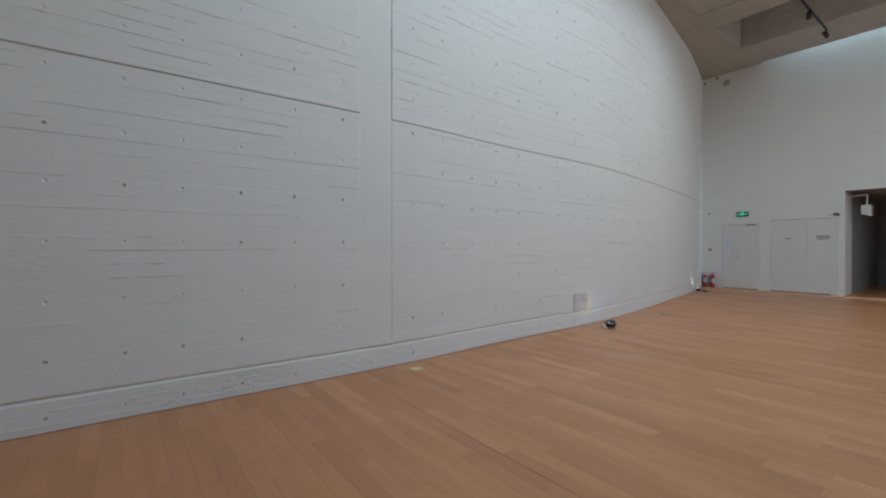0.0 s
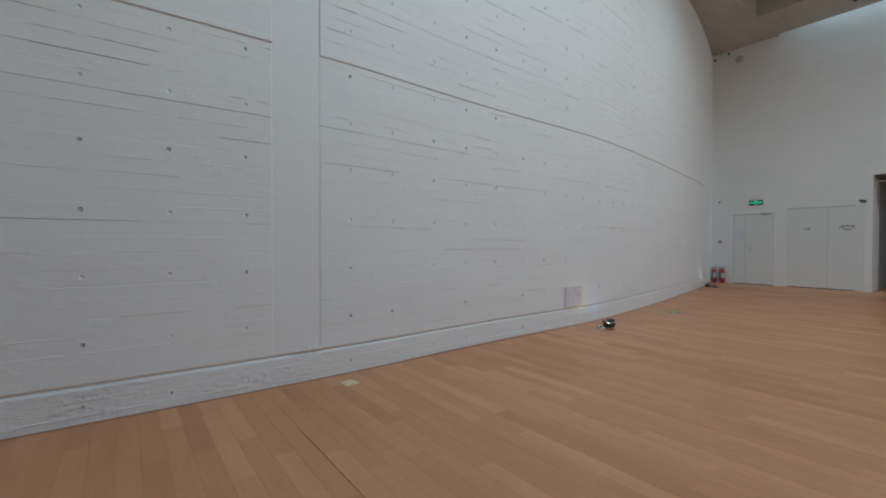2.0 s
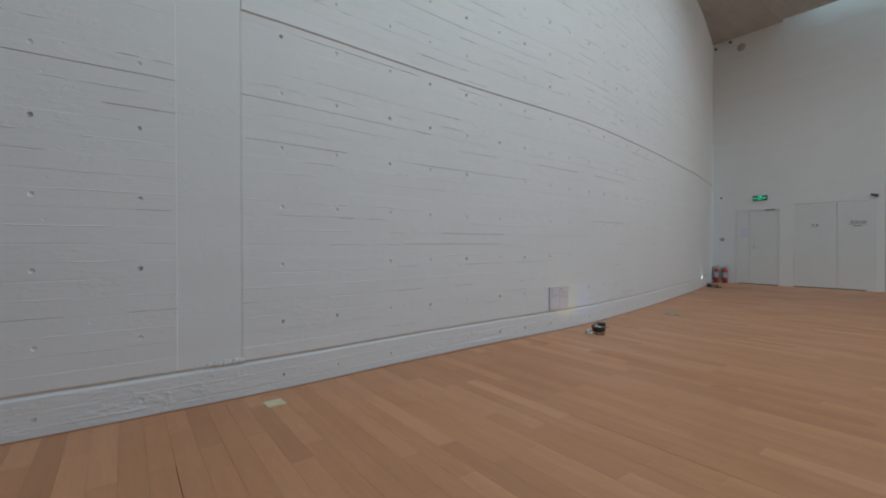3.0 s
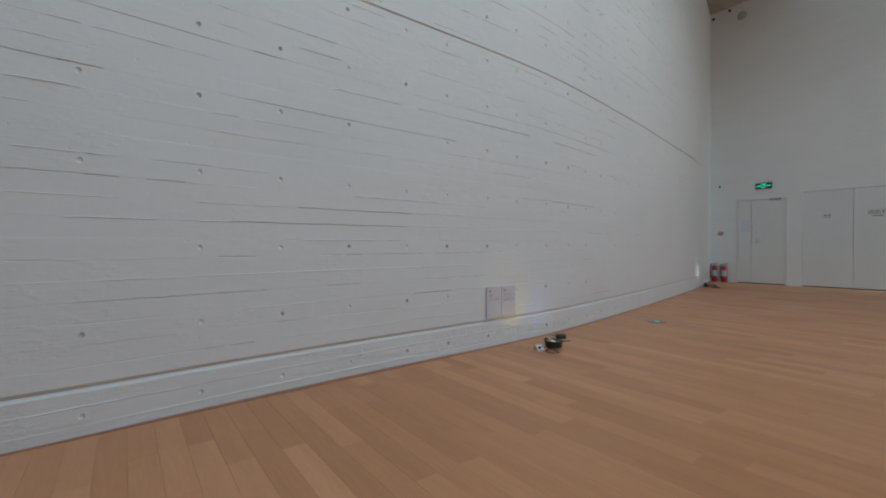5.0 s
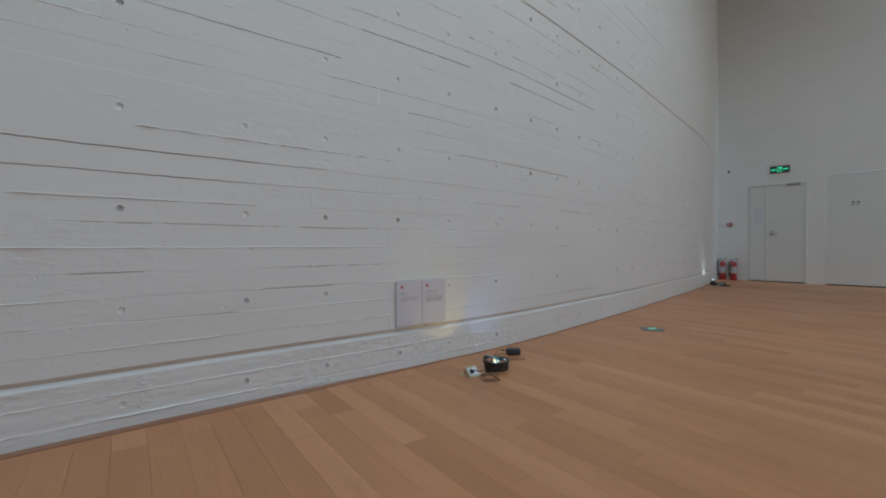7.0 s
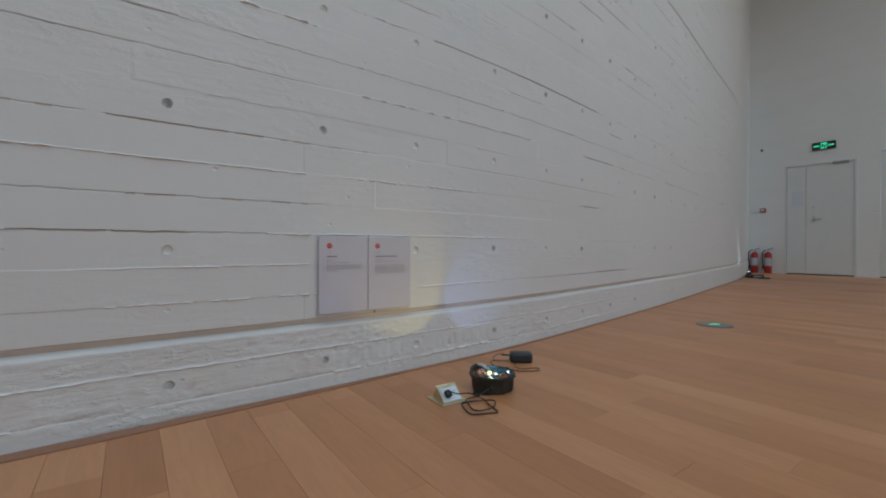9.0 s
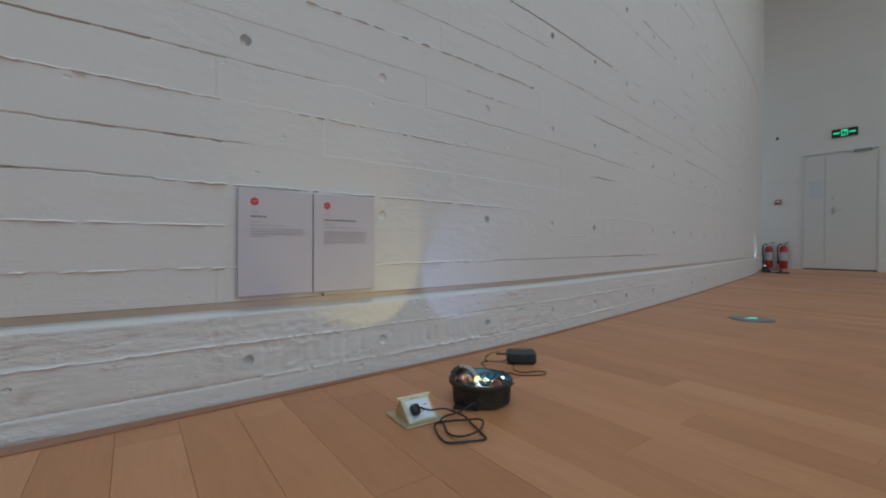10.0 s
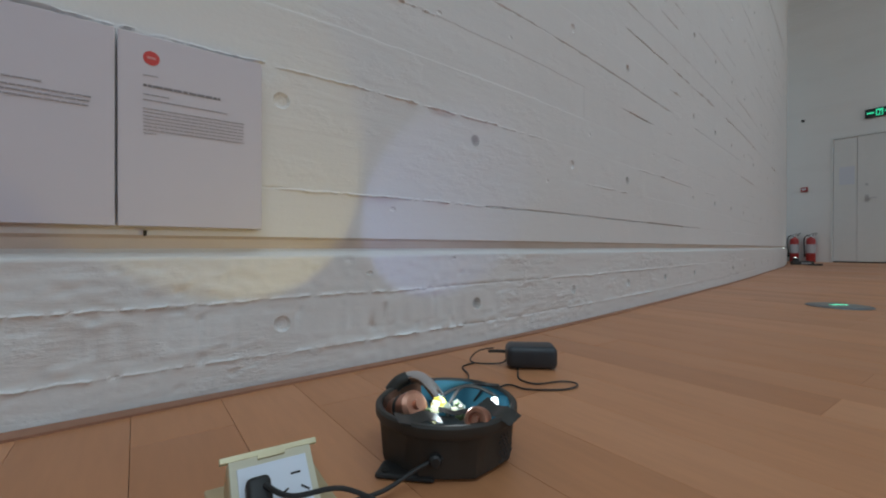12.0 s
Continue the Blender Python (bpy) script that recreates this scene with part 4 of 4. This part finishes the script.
d3 = thing("flat_adaptor", pose(-5.47, 13.16, 0, 0, 0, 30), "flat black adaptor on the floor beside the device", "power adaptor")
part("body", box(-0.075, 0.075, -0.04, 0.04, 0.001, 0.025, 0.008), BLACK, d3)
spot("corner_beam", (-5.63, 13.16, 0.115), (-5.735, 12.9, 0.36), 5.0, (0.72, 0.95, 1.0), 56, 0.7)

# ---- passage: hanging projector and a dim desk ----
MIDW = mat("white_plastic", 0.5, 0, (0.7, 0.7, 0.7))
pj = thing("hanging_projector", pose(-2.40, NORTH + 0.55, 2.58), "white projector hung on a bent bracket in the passage", "projector")
part("bracket", tube([(-0.352, 0.0, 0.17), (-0.20, 0, 0.175), (-0.02, 0, 0.175), (0.0, 0, 0.15), (0, 0, -0.11)], 0.02, 10), MIDW, pj, "white bent bracket")
part("body", box(-0.10, 0.10, -0.13, 0.13, -0.36, -0.11, 0.02, 2), MIDW, pj)
part("lens_arm", box(0.02, 0.13, -0.128, -0.10, -0.40, -0.361, 0.004), MIDW, pj)
dk = thing("desk", pose(-1.75, NORTH + 3.2, 0), "dark desk in the dim passage", "desk")
part("desktop", box(-0.5, 0.5, -0.3, 0.3, 0.72, 0.75, 0.003), GREYP, dk)
for x in (-0.46, 0.46):
    part("side_panel", box(x - 0.02, x + 0.02, -0.28, 0.28, 0, 0.72, 0.002), GREYP, dk)
mo = thing("equipment_box", pose(-1.75, NORTH + 3.2, 0.75), "dark equipment box on the desk", "box")
part("body", box(-0.25, 0.25, -0.18, 0.18, 0.002, 0.35, 0.01), BLACK, mo)

# ---- track and spotlights under the coffers ----
tr = thing("light_track", pose(-2.87, 11.7, 6.83), "dark ceiling light track under the coffers", "light track")
part("rail", box(-0.02, 0.02, -2.2, 1.95, -0.02, 0.02, 0.003), BLACK, tr)
for y in (-1.0, 1.2):
    part("hanger", tube([(0, y, 0.02), (0, y, 0.085)], 0.008), BLACK, tr)
for y, a in ((12.05, 20), (13.55, -10)):
    sp = thing("spotlight", pose(-2.87, y, 6.808, 0, 0, a), "small dark spotlight hanging on the ceiling track", "spotlight", "spotlights on the track")
    part("stem", lathe([(0.012, 0), (0.012, -0.06), (0, -0.06)], 10), BLACK, sp)
    part("can", lathe([(0, -0.09), (0.05, -0.09), (0.055, -0.08), (0.055, 0.08), (0.05, 0.085), (0.045, 0.07), (0, 0.07)], 20, pose(0, 0, -0.12, 65, 0, 0)), BLACK, sp, smooth=40)

# ---- floor planks ----
PW, PL, GAP = 0.116, 0.91, 0.0006
floor_bm = box(-8.0, EAST, SOUTH, NORTH + 5.2, -0.25, -0.012)
floor = tagged(part("floor", floor_bm, mat("dark_wood_joint", 0.9, 0, (0.27, 0.125, 0.062))), "warm beech plank floor laid lengthwise in staggered rows", "floor", kind="structure")
edge = bmesh.new()
ys = [SOUTH + 0.1 * i for i in range(int((NORTH - SOUTH) / 0.1) + 1)]
lo, hi, to, ti = [], [], [], []
for y in ys:
    p, n = wall_pose(y)
    k = 0.0155
    w = 0.010 + 0.030 * max(0.0, min(1.0, (5.80 - y) / 1.0)) * max(0.0, min(1.0, (y - 2.2) / 1.5))
    lo.append(edge.verts.new((p.x + n.x * (k + w), p.y + n.y * (k + w), -0.012)))
    hi.append(edge.verts.new((p.x + n.x * (k + w), p.y + n.y * (k + w), 0.0035)))
    to.append(edge.verts.new((p.x + n.x * k, p.y + n.y * k, 0.007)))
    ti.append(edge.verts.new((p.x + n.x * k, p.y + n.y * k, -0.012)))
for row in ((lo, hi), (hi, to), (to, ti)):
    for i in range(len(ys) - 1):
        edge.faces.new((row[0][i], row[0][i + 1], row[1][i + 1], row[1][i]))
bmesh.ops.recalc_face_normals(edge, faces=edge.faces[:])
tagged(part("baseboard", edge, CORK), "thin brown edge strip where floor meets wall", "trim", kind="structure")

plank_meshes = {}


def plank_geo(L, W, seed=0):
    c, t = 0.0003, 0.012
    v = [(0, 0, -t), (L, 0, -t), (L, W, -t), (0, W, -t), (0, 0, -c), (L, 0, -c), (L, W, -c), (0, W, -c), (c, c, 0), (L - c, c, 0), (L - c, W - c, 0), (c, W - c, 0)]
    f = [(0, 1, 5, 4), (1, 2, 6, 5), (2, 3, 7, 6), (3, 0, 4, 7), (4, 5, 9, 8), (5, 6, 10, 9), (6, 7, 11, 10), (7, 4, 8, 11), (8, 9, 10, 11)]
    return v, f


rest_v, rest_f = [], []
rnd = random.Random(9)
Y0 = 5.842 - PW * 110
near = 0
j = 0
while Y0 + j * PW < NORTH + 5.0:
    y = Y0 + j * PW
    if y > SOUTH - PW:
        shift = (-3.868 if j % 2 else -3.868 + PL / 2) + rnd.choice((0.0, 0.0, 0.15, -0.15))
        shift -= PL * 8
        wx = min(wall_x(y), wall_x(y + PW)) - 0.03
        for k in range(24):
            xa, xb = shift + k * PL, shift + (k + 1) * PL
            if xb < wx + 0.01 or xa > EAST:
                continue
            xa = max(xa, wx)
            L = xb - xa - GAP
            dz = rnd.uniform(-0.0005, 0.0)
            wide = PW - (0.0035 if j in (70, 88) and -3.5 < xa < 1.5 else GAP)
            if 5.0 < y < 8.3 and xb < -0.6 and near < 300:
                key = round(L, 3)
                if key not in plank_meshes:
                    v, f = plank_geo(L, PW - GAP)
                    me = bpy.data.meshes.new("plank")
                    me.from_pydata(v, [], f)
                    me.materials.append(WOOD)
                    plank_meshes[key] = me
                ob = new("plank", plank_meshes[key])
                ob.location = (xa, y, dz)
                ob.parent = floor
                near += 1
            else:
                v, f = plank_geo(L, wide)
                o = len(rest_v)
                rest_v += [(a + xa, b + y, c + dz) for a, b, c in v]
                rest_f += [tuple(i + o for i in q) for q in f]
    j += 1
me = bpy.data.meshes.new("planks")
me.from_pydata(rest_v, [], rest_f)
tagged(link_mesh("planks", me, WOOD, floor), "beech planks", kind="stuff")
